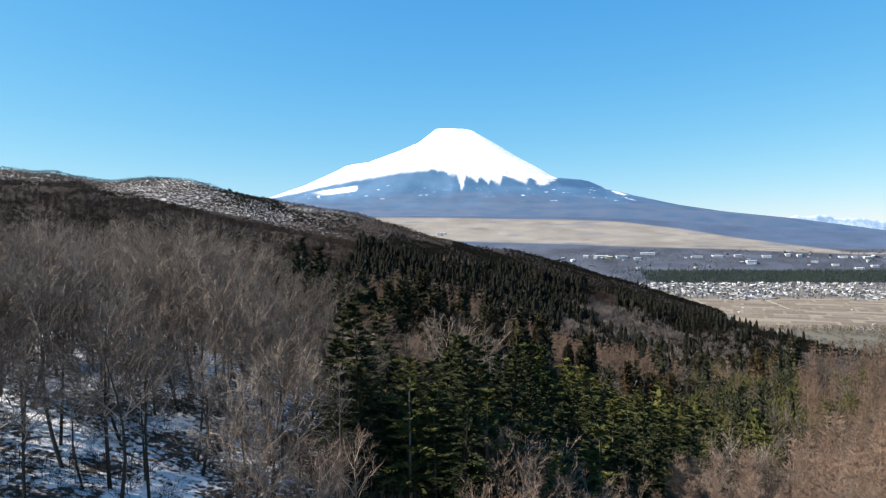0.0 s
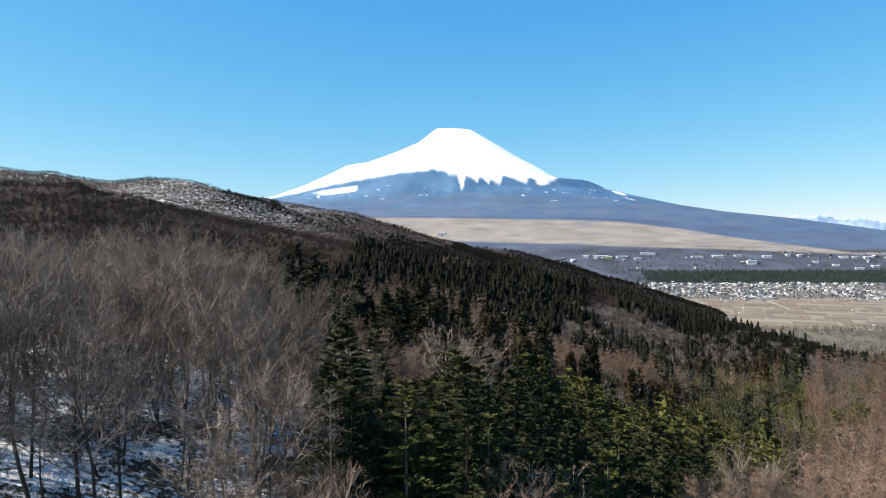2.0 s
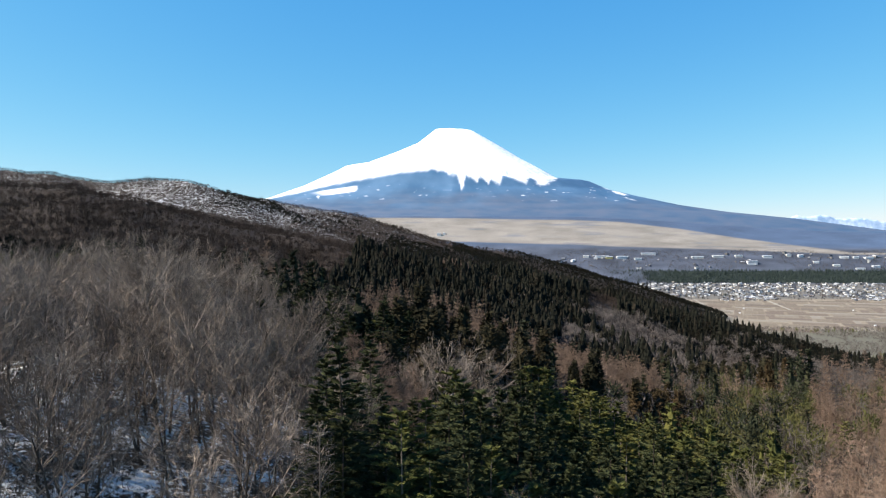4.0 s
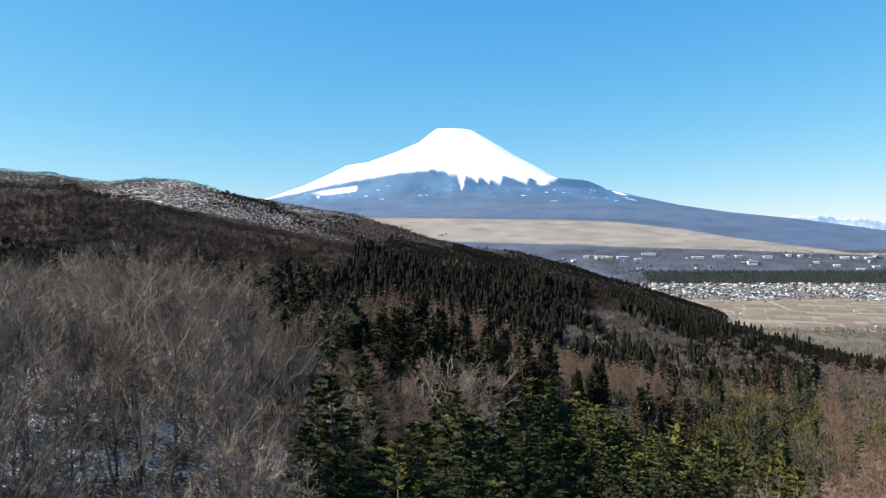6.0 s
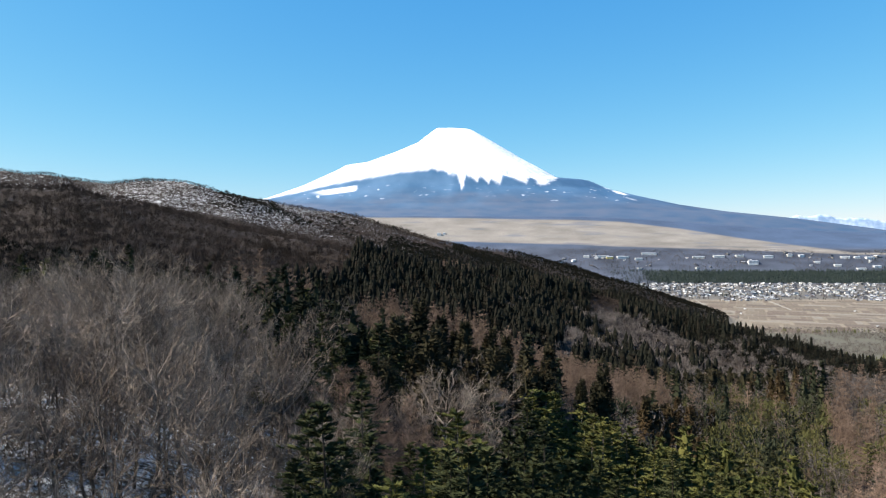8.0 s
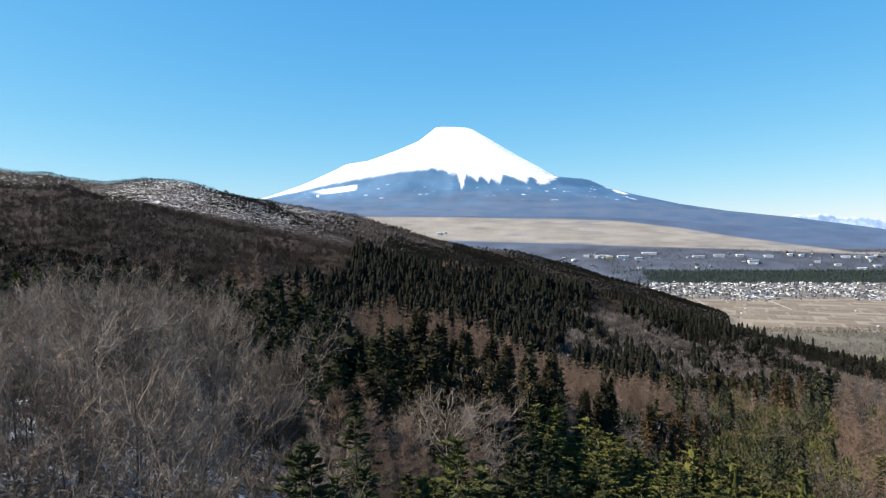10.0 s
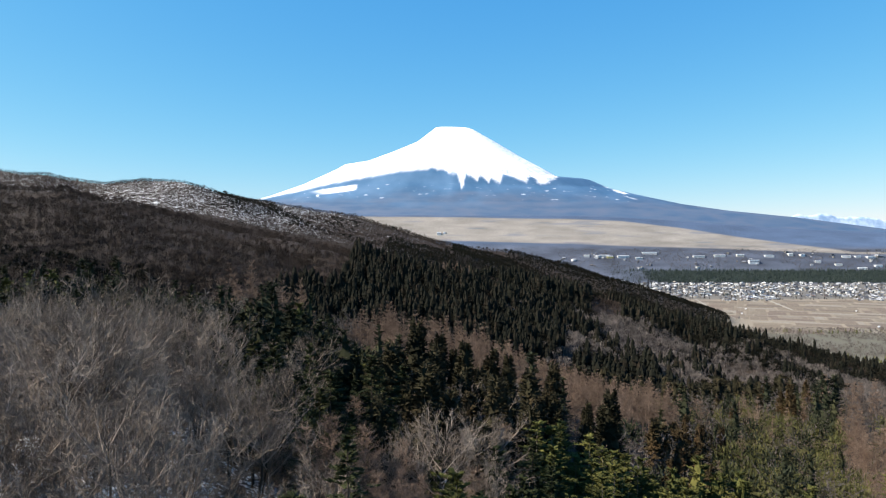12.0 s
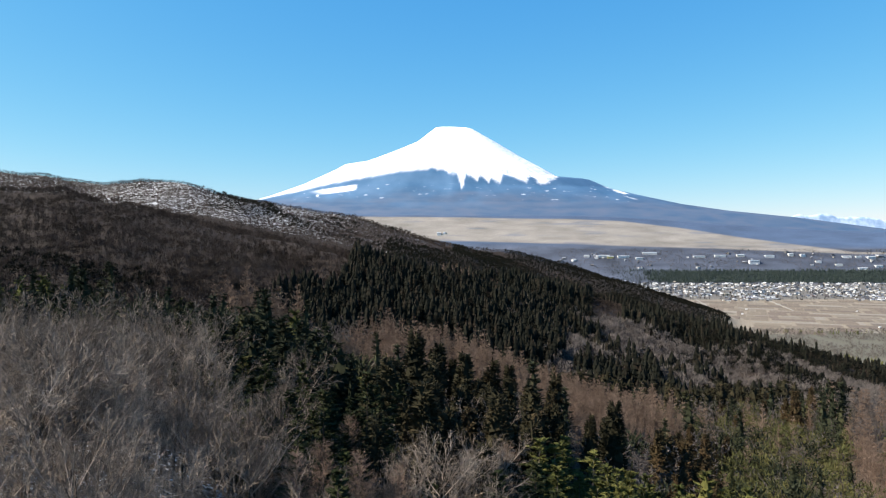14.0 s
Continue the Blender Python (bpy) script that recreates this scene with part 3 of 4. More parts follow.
def kind_of_tree(x, y):
    n1, n2, n3 = fbm(x, y, 45, 3), fbm(x + 400, y, 120, 3), rng.random(len(x))
    n4 = fbm(x - 90, y + 40, 18, 2)
    k = np.zeros(len(x), int)
    u, w = x + n1 * 12, y + n1 * 12
    near = y < 340
    bank = np.interp(y, (0, 80, 131, 166, 178, 252, 300), (16, 24, 62, 83, 95, 131, 160))  # foot of the larch bank
    k[near & (u > bank)] = np.where(n3 < 0.9, LARCH_TREE, BARE)[near & (u > bank)]
    k[near & (u > bank) & (y > 150) & (n4 > 0.2) & (n3 < 0.5)] = OLIVE_PINE
    k[near & (u > bank) & (y > 236) & (n3 > 0.2)] = BARE
    dell = near & (u <= bank) & (u > -26) & (y > 108)
    k[dell & (n3 < 0.34)] = FIR
    k[dell & (n3 < 0.18)] = LARCH_TREE
    k[dell & (y > 225) & (u > 66)] = np.select([n3 < 0.34, n3 < 0.46, n3 < 0.5, n3 < 0.6], [OLIVE_PINE, FIR, RUSTY, LARCH_TREE], BARE)[dell & (y > 225) & (u > 66)]
    for outline, share, tree in ((WEST_STAND, 0.86, FIR), (WEST_STAND, 0.2, PINE), (WEST_STAND, 0.1, OLIVE_PINE), (DARK_STAND, 0.95, FIR), (DARK_STAND, 0.16, PINE), (DARK_STAND, 0.07, OLIVE_PINE), (LIGHT_GAP, 0.36, BARE),
                                 (LARCH_BAND, 0.97, LARCH_TREE), (CEDARS, 0.62, CEDAR_TREE), (CEDARS, 0.16, LARCH_TREE), (OLIVE_STAND, 0.85, OLIVE_PINE), (OLIVE_STAND, 0.18, LARCH_TREE), (OLIVE_STAND, 0.1, FIR), (RUST_STAND, 0.55, RUSTY),
                                 (HOLLOW, 0.97, FIR), (POCKET, 0.9, LARCH_TREE), (RED_SPOT, 1.0, LARCH_TREE)):
        k[near & inside(outline, u, w) & (n3 < share)] = tree
    hollow = inside(HOLLOW, u, w) & ~inside(POCKET, u, w)
    k[hollow & (n4 + 0.004 * (x - 12) + 0.3 * (n3 - 0.5) > -0.02)] = PINE
    k[hollow & (u > 48) & (n3 < 0.3)] = OLIVE_PINE
    k[(u > -72) & (u < -46) & (y > 228) & (y < 244) & near] = FIR
    # far ridges
    far = (y >= 340) & (y < 1250)
    k[far & (u > np.where(y < 660, -140, -96)) & (u < 125 + 0.05 * y + n2 * 200)] = CEDAR_TREE
    k[far & (k == CEDAR_TREE) & (n4 > 0.2) & (n3 < 0.6)] = BARE
    k[far & (u > 230) & (y > 760)] = CEDAR_TREE
    k[far & (u > 230) & (y > 760) & (n3 < 0.45)] = BARE
    spur = far & inside(GREY_SPUR, u, w)
    k[spur] = BARE
    k[spur & ((n3 < 0.1) | ((n4 > 0.1) & (n3 < 0.75)))] = CEDAR_TREE
    k[far & (np.abs(y - 830 + 0.6 * u) < 16 + 60 * n1) & (u > 20) & (u < 200)] = BARE
    k[far & inside(DARK_CLUMP, u, w) & (n3 < 0.9)] = CEDAR_TREE
    k[far & inside(RIM, u, w) & (n3 < 0.66)] = CEDAR_TREE
    k[(y >= 1000) & (y < 1250) & (u > 0) & (n3 < 0.85)] = CEDAR_TREE
    west = far & (u < -110) & (y < 600)
    k[west & (n2 + 0.8 * n1 > np.where(y < 540, -0.12, 0.04)) & (n3 < 0.42)] = FIR
    k[far & (u > -60) & (n3 < 0.09)] = BARE
    k[np.hypot((u + 12) / 46, (y - 792) / 24) < 1] = LARCH_TREE
    k[(y >= 1150) & (n2 + 0.5 * n1 > -0.02) & (x > -420) & (x < 150) & (n3 < np.where(x < -200, 0.6, 0.35))] = CEDAR_TREE
    k[(np.hypot((u + 335) / 36, (y - 1240) / 110) < 1) & (n3 < 0.4)] = CEDAR_TREE
    k[(y >= 1250) & (n2 > -0.3) & (x >= np.where(y < 1750, 20, 200)) & (n3 < 0.9)] = CEDAR_TREE
    return k


def knoll(place):
    """The trees on the crest of the near knoll are the tallest."""
    x, y = place[:, 0], place[:, 1]
    return 1 + 0.02 * smooth(84, 100, y) * smooth(-55, -44, x) * smooth(-12, -22, x)


def seen_from_path(x, y, z):
    """Whether a treetop can be seen over the land in front of it from somewhere along the flight."""
    out = np.zeros(len(x), bool)
    for ex, ey, ez in ((0, 0, 250), (0, 16, 255.5), (0, 31, 262)):
        hid = np.zeros(len(x), bool)
        for f in np.linspace(0.25, 0.97, 22):
            hid |= land_height(ex + (x - ex) * f, ey + (y - ey) * f) + 5 > ez + (z - ez) * f
        out |= ~hid
    return out


def sites(y0, y1, step, edge=22):
    """Jittered places on wooded land from y0 to y1, within the view and a margin."""
    wide = 0.68 * y1 + edge
    xs, ys = np.meshgrid(np.arange(-wide, wide, step), np.arange(y0, y1, step))
    x = xs.ravel() + rng.uniform(-0.45, 0.45, xs.size) * step
    y = ys.ravel() + rng.uniform(-0.45, 0.45, xs.size) * step
    ok = np.abs(x) < 0.68 * y + edge
    x, y = x[ok], y[ok]
    z = land_height(x, y)
    ok = (z - plain(x, y) > 12)
    x, y, z = x[ok], y[ok], z[ok]
    if y0 > 100:
        ok = seen_from_path(x, y, z + 13) | (rng.random(len(x)) < 0.03)
        x, y, z = x[ok], y[ok], z[ok]
    return np.stack([x, y, z - 0.15], 1), kind_of_tree(x, y)


def size_of(n, spread=0.16):
    return np.clip(rng.normal(1, spread, n), 0.6, 1.4)


def among(kind, *trees):
    return np.isin(kind, trees)


BARE_MATS = {"trunk": BARK, "branching": BOUGH, "crown": TWIG}
PINE_MATS, FIR_MATS, OLIVE_MATS = {"trunk": PALE_BARK, "crown": NEEDLE}, {"trunk": BARK, "crown": FIR_NEEDLE}, {"trunk": BARK, "crown": OLIVE}
CEDAR_MATS, RUST_MATS, LARCH_MATS = {"trunk": BARK, "crown": MID_CEDAR}, {"trunk": BARK, "crown": RUST}, {"trunk": LARCH_BARK, "crown": LARCH}

# Near the flight: single trees. The slope below the first metres of the flight is open.
place, kind = sites(26, 162, 3.9)
clear = (place[:, 0] < 0) & (place[:, 1] < 47 + 6 * fbm(place[:, 0], place[:, 1], 12, 2))
clear |= (place[:, 0] > -12) & (place[:, 0] < 26) & (place[:, 1] < 66)
clear |= (kind == BARE) & (fbm(place[:, 0] + 70, place[:, 1], 13, 2) > 0.16)
clear |= (kind == BARE) & (rng.random(len(place)) < np.where(place[:, 1] < 76, 0.3, 0.1))
place, kind = place[~clear], kind[~clear]
order = np.argsort(np.hypot(place[:, 0], place[:, 1] - 20))
place, kind = place[order], kind[order]
lone = np.concatenate([[(-9.6, 64.0), (-13.4, 73.0), (8.5, 66.0), (15.0, 70.0), (22.0, 69.0)], np.stack([rng.uniform(38, 84, 22), rng.uniform(72, 138, 22)], 1)])
lone = lone[(lone[:, 0] < 24) | (lone[:, 0] > np.interp(lone[:, 1], (72, 131, 140), (32, 66, 72)))]
lone = np.column_stack([lone, land_height(lone[:, 0], lone[:, 1]) - 0.15])
apart = np.hypot(place[:, 0] + 9.6, place[:, 1] - 62) > 5
place, kind = place[apart], kind[apart]
plant("pale_larch", [larch(rng, 14.5, 17, 5, 9, 0.035, 0.2, 0.2) for _ in range(2)], {"trunk": PALE_BARK, "crown": PALE_BARK}, lone, np.concatenate([(1.0, 0.9, 0.72, 0.65, 0.7), rng.uniform(0.72, 0.98, 22)]),
      "leafless larch with pale grey stem and whorled boughs", "tree", "pale-stemmed larches among the others")
near_bare, near_fir, near_pine = place[kind == BARE], place[kind == FIR], place[kind == PINE]
near_cedar = place[kind == CEDAR_TREE]
near_olive, near_larch = place[among(kind, OLIVE_PINE, RUSTY)], place[kind == LARCH_TREE]
green = np.array([(44.0, 85.0, 0.0), (103.0, 183.0, 0.0)])  # two evergreens among the larches
green[:, 2] = land_height(green[:, 0], green[:, 1]) - 0.15
near_olive = np.concatenate([green, near_olive])
plant("bare_tree", [bare_tree(rng, 14.5, 10, 7, 8, 6, 0.023) for _ in range(8)], BARE_MATS, near_bare[:295], knoll(near_bare[:295]) * size_of(295, 0.13),
      "leafless grey broadleaf tree with a slim trunk and rounded crown", "tree", "bare trees on the snowy slope")
plant("fir_tree", [conifer(rng, 16.5, q, 18, 8, 44, 0.5, 0.08, -0.15, p, core=0, blade=0.34) for q, p in ((0.34, 0.8), (0.38, 0.9), (0.36, 0.75), (0.32, 0.85))], FIR_MATS, near_fir[:150], 0.84 * size_of(150, 0.24),
      "dark green fir with flat layered boughs", "tree", "conifers in the hollow")
plant("pine_tree", [conifer(rng, 15.5, q, 13, 7, 58, 0.52, 0.16, 0.0, p, 0.35, 0, 0.34, 1.1) for q, p in ((0.36, 0.6), (0.40, 0.75), (0.37, 0.6), (0.33, 0.65))], PINE_MATS, near_pine[:150], 0.84 * size_of(150, 0.24),
      "yellow-green pine with bushy uneven boughs", "tree", "pines in the hollow")
plant("olive_pine", [conifer(rng, 12, q, 10, 7, 50, 0.6, 0.2, 0.1, 0.5, 0.35, 0, 0.34, 1.2) for q in (0.3, 0.34, 0.27)], OLIVE_MATS, near_olive[:100], size_of(100, 0.2),
      "bushy olive-green pine with a rounded crown", "tree", "olive pines on the slope")
plant("larch_tree", [larch(rng, 12, 24, 9, 20, 0.022, q) for q in (0.25, 0.29, 0.34, 0.27, 0.31)], LARCH_MATS, near_larch[:240], size_of(240, 0.22),
      "leafless larch with reddish-brown twigs and slim stem", "tree", "larches on the slope")
lean_bare = strip([bare_tree(rng, 14.5, 6, 4, 6, 3, 0.055) for _ in range(5)])
mid_bare = strip([bare_tree(rng, 14, 6, 3, 5, 2, 0.12, 0.3) for _ in range(5)])
lean_fir = strip([conifer(rng, 16, q, 13, 6, 11, 0.95, 0.1, -0.15, 0.8, 0.4, 0.55, 0.34) for q in (0.2, 0.24, 0.28, 0.22)])
lean_pine = strip([conifer(rng, 15, q, 10, 6, 13, 1.0, 0.2, 0.05, 0.55, 0.35, 0.55, 0.34, 1.1) for q in (0.26, 0.3, 0.23)])
lean_round = [brush(rng, 13.5, 2.9, 190, 1.2, 0.36, 0.55, 0.35) for _ in range(4)]
lean_olive = [brush(rng, 9.5, 2.5, 150, 0.9, 0.24, 0.5, 0.45) for _ in range(4)]
lean_larch = strip([larch(rng, 14, 15, 5, 12, 0.075, 0.2, 1.0) for _ in range(5)])
scatter("bare_woodland", lean_bare, near_bare[295:], knoll(near_bare[295:]) * size_of(len(near_bare[295:])), TWIG, "leafless grey broadleaf woodland", "trees")
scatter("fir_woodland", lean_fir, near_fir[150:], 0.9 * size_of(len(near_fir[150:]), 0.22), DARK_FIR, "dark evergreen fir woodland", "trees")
scatter("pine_woodland", lean_pine, near_pine[150:], 0.85 * size_of(len(near_pine[150:]), 0.22), NEEDLE, "evergreen pine woodland", "trees")
scatter("pine_woodland", lean_pine, near_olive[100:], 0.75 * size_of(len(near_olive[100:]), 0.22), OLIVE, "bushy olive-green pine woodland", "trees")
scatter("larch_woodland", lean_larch, near_larch[240:], 0.9 * size_of(len(near_larch[240:]), 0.2), LARCH, "leafless brown larch woodland", "trees")

# Slender young trees on the open ground in front of the conifers.
x, y = np.concatenate([rng.uniform(3, 34, 60), rng.uniform(-17, -7, 10)]), np.concatenate([rng.uniform(52, 72, 60), rng.uniform(50, 64, 10)])
saplings = np.stack([x, y, land_height(x, y) - 0.1], 1)
plant("young_tree", [bare_tree(rng, 9.5, 9, 5, 6, 4, 0.018, 0.24) for _ in range(3)], {"trunk": PALE_BARK, "branching": BOUGH, "crown": LARCH}, saplings, size_of(70, 0.25),
      "slender leafless pale-stemmed tree in front of dark conifers", "tree", "young trees in front of the conifers")

# Low leafless shrubs under and between the trees.
x, y = rng.uniform(-60, 130, 4200), rng.uniform(58, 215, 4200)
ok = (np.abs(x) < 0.7 * y + 8) & ((x > -16) | (y > 125))
x, y = x[ok], y[ok]
shrub_place = np.stack([x, y, land_height(x, y) - 0.3], 1)
red = fbm(x, y, 30, 3) > 0.0
low_place = np.stack([rng.uniform(-66, -8, 1500), rng.uniform(46, 128, 1500), np.zeros(1500)], 1)
low_place[:, 2] = land_height(low_place[:, 0], low_place[:, 1]) - 0.3
low_place = low_place[fbm(low_place[:, 0], low_place[:, 1], 14, 3) > -0.06]
shrub = [brush(rng, 3.4, 1.6, 40, 0.9, 0.06, 0.5, 0.6) for _ in range(5)]
scatter("undergrowth", shrub, shrub_place[red], size_of(red.sum(), 0.3), LARCH, "low leafless reddish shrubs between the trees", "shrubs")
scatter("undergrowth", shrub, shrub_place[~red], size_of((~red).sum(), 0.3), GREY_TWIG, "low leafless grey shrubs between the trees", "shrubs")

scatter("undergrowth", [brush(rng, 2.2, 1.3, 60, 0.8, 0.03, 0.4, 0.5) for _ in range(5)], low_place, size_of(len(low_place), 0.35), BROWN_TWIG, "low dark brushwood on the snowy slope", "shrubs")

# The next slopes.
place, kind = sites(162, 420, 4.5)
tall_cedar = np.concatenate([near_cedar, place[(kind == CEDAR_TREE) & (place[:, 1] < 256)]])
plant("cedar_tree", [cedar(rng, 18.5, q, 24, 7, 8, 0.8, p) for q, p in ((2.6, 0.5), (2.9, 0.6), (2.4, 0.45), (3.0, 0.7))], CEDAR_MATS, tall_cedar[:200], size_of(len(tall_cedar[:200]), 0.16),
      "tall dark pointed cedar with dense foliage", "tree", "cedars below the larch band")
rusty = place[kind == RUSTY]
plant("rusty_cedar", [cedar(rng, 13, q, 20, 7, 7, 0.7, 0.6) for q in (2.0, 2.4, 1.8)], RUST_MATS, rusty[:120], size_of(len(rusty[:120]), 0.2),
      "slim cedar with rust-brown winter foliage", "tree", "rusty cedars at the foot of the bank")
lean_cedar = [merge([spire(rng, 16.5, 2.4, 7, 8, 0.04, 0.5, 0.1, 2.2), cedar(rng, 16.5, 2.6, 9, 5, 3, 1.4, 0.5)["crown"]]) for _ in range(5)]
rest = np.concatenate([tall_cedar[200:], place[(kind == CEDAR_TREE) & (place[:, 1] >= 256)]])
bare = (kind == BARE) & (rng.random(len(place)) < 0.7)
grey, brown = bare & (place[:, 0] > -70), bare & (place[:, 0] <= -70)
scatter("bare_woodland", mid_bare, place[grey], 0.8 * size_of(grey.sum()), GREY_TWIG, "leafless grey broadleaf woodland", "trees")
scatter("brown_woodland", mid_bare, place[brown], size_of(brown.sum()), BROWN_TWIG, "leafless brown oak woodland", "trees")
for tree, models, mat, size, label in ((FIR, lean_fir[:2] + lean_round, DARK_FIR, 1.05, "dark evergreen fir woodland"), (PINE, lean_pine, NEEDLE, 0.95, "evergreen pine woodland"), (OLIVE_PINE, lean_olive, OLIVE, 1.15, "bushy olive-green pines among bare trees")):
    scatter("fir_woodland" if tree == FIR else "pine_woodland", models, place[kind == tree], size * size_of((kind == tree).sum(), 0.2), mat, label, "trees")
scatter("cedar_woodland", lean_cedar, rest, size_of(len(rest), 0.18), MID_CEDAR, "dark cedar plantation", "trees")
soft = place[kind == LARCH_TREE]
tall_spot = inside(RED_SPOT, soft[:, 0], soft[:, 1])
scatter("larch_woodland", lean_larch, soft, np.where(tall_spot, 1.6, np.where(soft[:, 1] < 214, 0.72, 1.0)) * size_of(len(soft)), LARCH, "leafless brown larch woodland", "trees")

# The far ridges: coarser trees.
thin_bare = [brush(rng, 9.5, 2.5, 30, 1.7, 0.32, 0.38) for _ in range(5)]
far_bare = [brush(rng, 12, 3.0, 60, 2.2, 0.30, 0.5) for _ in range(6)]
full_bare = [brush(rng, 12, 2.9, 80, 1.9, 0.28) for _ in range(6)]
far_cedar = [spire(rng, 16.5, q, 6, 8, 0.04, p, 0.1, 2.0) for q, p in ((2.5, 0.30), (2.7, 0.36), (2.4, 0.34), (2.9, 0.42), (2.6, 0.48))]
far_pine = [brush(rng, 13, 2.7, 76, 1.7, 0.7, 0.58, 0.5) for _ in range(5)]
for y0, y1, step in ((420, 760, 4.2), (760, 1000, 5.2), (1000, 1450, 4.5), (1450, 1750, 7.0), (1750, 2650, 8.5)):
    place, kind = sites(y0, y1, step)
    lumps = np.clip(1 + 0.7 * fbm(place[:, 0], place[:, 1], 55, 3), 0.7, 1.35)
    soft = (kind == BARE) & (rng.random(len(place)) < (0.55 if y0 < 760 else 0.92))
    grey = soft & (place[:, 0] > 60) & (place[:, 1] < 760)
    soft &= ~grey
    scatter("bare_woodland", full_bare, place[grey], lumps[grey] * size_of(grey.sum()), GREY_TWIG, "leafless grey woodland on a far spur", "trees")
    scatter("brown_woodland", thin_bare if y0 == 1000 else far_bare, place[soft], np.where(place[soft, 1] > 740, 0.72, 1.0) * lumps[soft] * size_of(soft.sum()), BROWN_TWIG, "leafless brown woodland on a far ridge", "trees")
    scatter("larch_woodland", lean_larch, place[kind == LARCH_TREE], size_of((kind == LARCH_TREE).sum()), LARCH, "leafless brown larch stand on a far slope", "trees")
    dark = among(kind, CEDAR_TREE, PINE, FIR)
    wide = dark & ((kind == FIR) | (place[:, 1] > 1000) | (rng.random(len(place)) < 0.36) | ((place[:, 0] > 215) & (rng.random(len(place)) < 0.65)))
    dark &= ~wide
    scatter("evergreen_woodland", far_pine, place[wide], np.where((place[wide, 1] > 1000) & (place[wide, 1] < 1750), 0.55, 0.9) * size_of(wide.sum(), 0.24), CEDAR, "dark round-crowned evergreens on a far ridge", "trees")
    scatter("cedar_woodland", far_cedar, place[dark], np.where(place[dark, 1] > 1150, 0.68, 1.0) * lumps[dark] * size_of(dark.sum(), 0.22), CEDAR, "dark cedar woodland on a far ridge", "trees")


# ---- the valley: fields, village, works and far woods ----
def box(x0, x1, y0, y1, z0, z1):
    v = np.array([(x, y, z) for z in (z0, z1) for x, y in ((x0, y0), (x1, y0), (x1, y1), (x0, y1))], float)
    q = ((0, 1, 5, 4), (1, 2, 6, 5), (2, 3, 7, 6), (3, 0, 4, 7), (4, 5, 6, 7))
    return v, np.array([t for a, b, c, d in q for t in ((a, b, c), (a, c, d))])


def gable(w, d, z, rise, eave):
    """A gable roof with thickness, ridge along x."""
    x, y, e = w / 2 + eave, d / 2 + eave, 0.25
    v = np.array([(-x, -y, z), (x, -y, z), (x, 0, z + rise), (-x, 0, z + rise), (x, y, z), (-x, y, z),
                  (-x, -y, z + e), (x, -y, z + e), (x, 0, z + rise + e), (-x, 0, z + rise + e), (x, y, z + e), (-x, y, z + e)], float)
    q = ((6, 7, 8, 9), (9, 8, 10, 11), (0, 1, 7, 6), (4, 5, 11, 10), (1, 2, 8, 7), (2, 4, 10, 8), (3, 0, 6, 9), (5, 3, 9, 11), (0, 3, 2, 1), (3, 5, 4, 2))
    return v, np.array([t for a, b, c, d2 in q for t in ((a, b, c), (a, c, d2))])


def paint(name, colours, rough=0.7):
    """A paint that takes one of several colours, thing by thing, with a little weathering."""
    m, n, l, bsdf = material(name, rough)
    own = n.new("ShaderNodeObjectInfo")
    r = n.new("ShaderNodeValToRGB")
    r.color_ramp.interpolation = "CONSTANT"
    while len(r.color_ramp.elements) < len(colours):
        r.color_ramp.elements.new(0.5)
    for k, (e, c) in enumerate(zip(r.color_ramp.elements, colours)):
        e.position, e.color = k / len(colours), (*c, 1)
    geometry = n.new("ShaderNodeNewGeometry")
    add, wrap = n.new("ShaderNodeMath"), n.new("ShaderNodeMath")
    add.operation, wrap.operation = "ADD", "FRACT"
    l.new(own.outputs["Random"], add.inputs[0])
    l.new(geometry.outputs["Random Per Island"], add.inputs[1])
    l.new(add.outputs[0], wrap.inputs[0])
    l.new(wrap.outputs[0], r.inputs[0])
    place = geometry.outputs["Position"]
    grime = ramp(n, l, noise_node(n, l, 0.12, 6, place), [(0.3, (0.72, 0.72, 0.72)), (0.7, (1.05, 1.05, 1.05))])
    l.new(mix_colour(n, l, 1.0, r.outputs[0], grime, "MULTIPLY"), bsdf.inputs["Base Color"])
    return m


STRAW = paint("dry_field", [(0.180, 0.148, 0.112), (0.150, 0.117, 0.092), (0.195, 0.166, 0.130), (0.160, 0.127, 0.098), (0.172, 0.141, 0.107), (0.235, 0.207, 0.168), (0.168, 0.136, 0.103), (0.138, 0.112, 0.090)], 0.95)
LANE = paint("gravel_lane", [(0.30, 0.28, 0.24), (0.27, 0.25, 0.215)], 0.95)
WALL = paint("house_wall", [(0.52, 0.515, 0.50), (0.66, 0.66, 0.655), (0.28, 0.255, 0.215), (0.40, 0.41, 0.43), (0.16, 0.155, 0.15), (0.10, 0.105, 0.12), (0.07, 0.072, 0.085), (0.13, 0.145, 0.17)])
ROOF = paint("house_roof", [(0.221, 0.237, 0.261), (0.079, 0.083, 0.095), (0.60, 0.615, 0.64), (0.111, 0.142, 0.205), (0.06, 0.065, 0.08), (0.261, 0.276, 0.292), (0.142, 0.091, 0.071)], 0.5)
WORKS_WALL = paint("works_wall", [(0.648, 0.648, 0.632), (0.616, 0.608, 0.569), (0.664, 0.664, 0.664)])
WORKS_ROOF = paint("works_roof", [(0.553, 0.569, 0.585), (0.474, 0.506, 0.537), (0.600, 0.600, 0.585)], 0.5)
GLASS_BAND = paint("window_band", [(0.047, 0.063, 0.079), (0.071, 0.079, 0.095)], 0.2)
TURN = radians(-24)


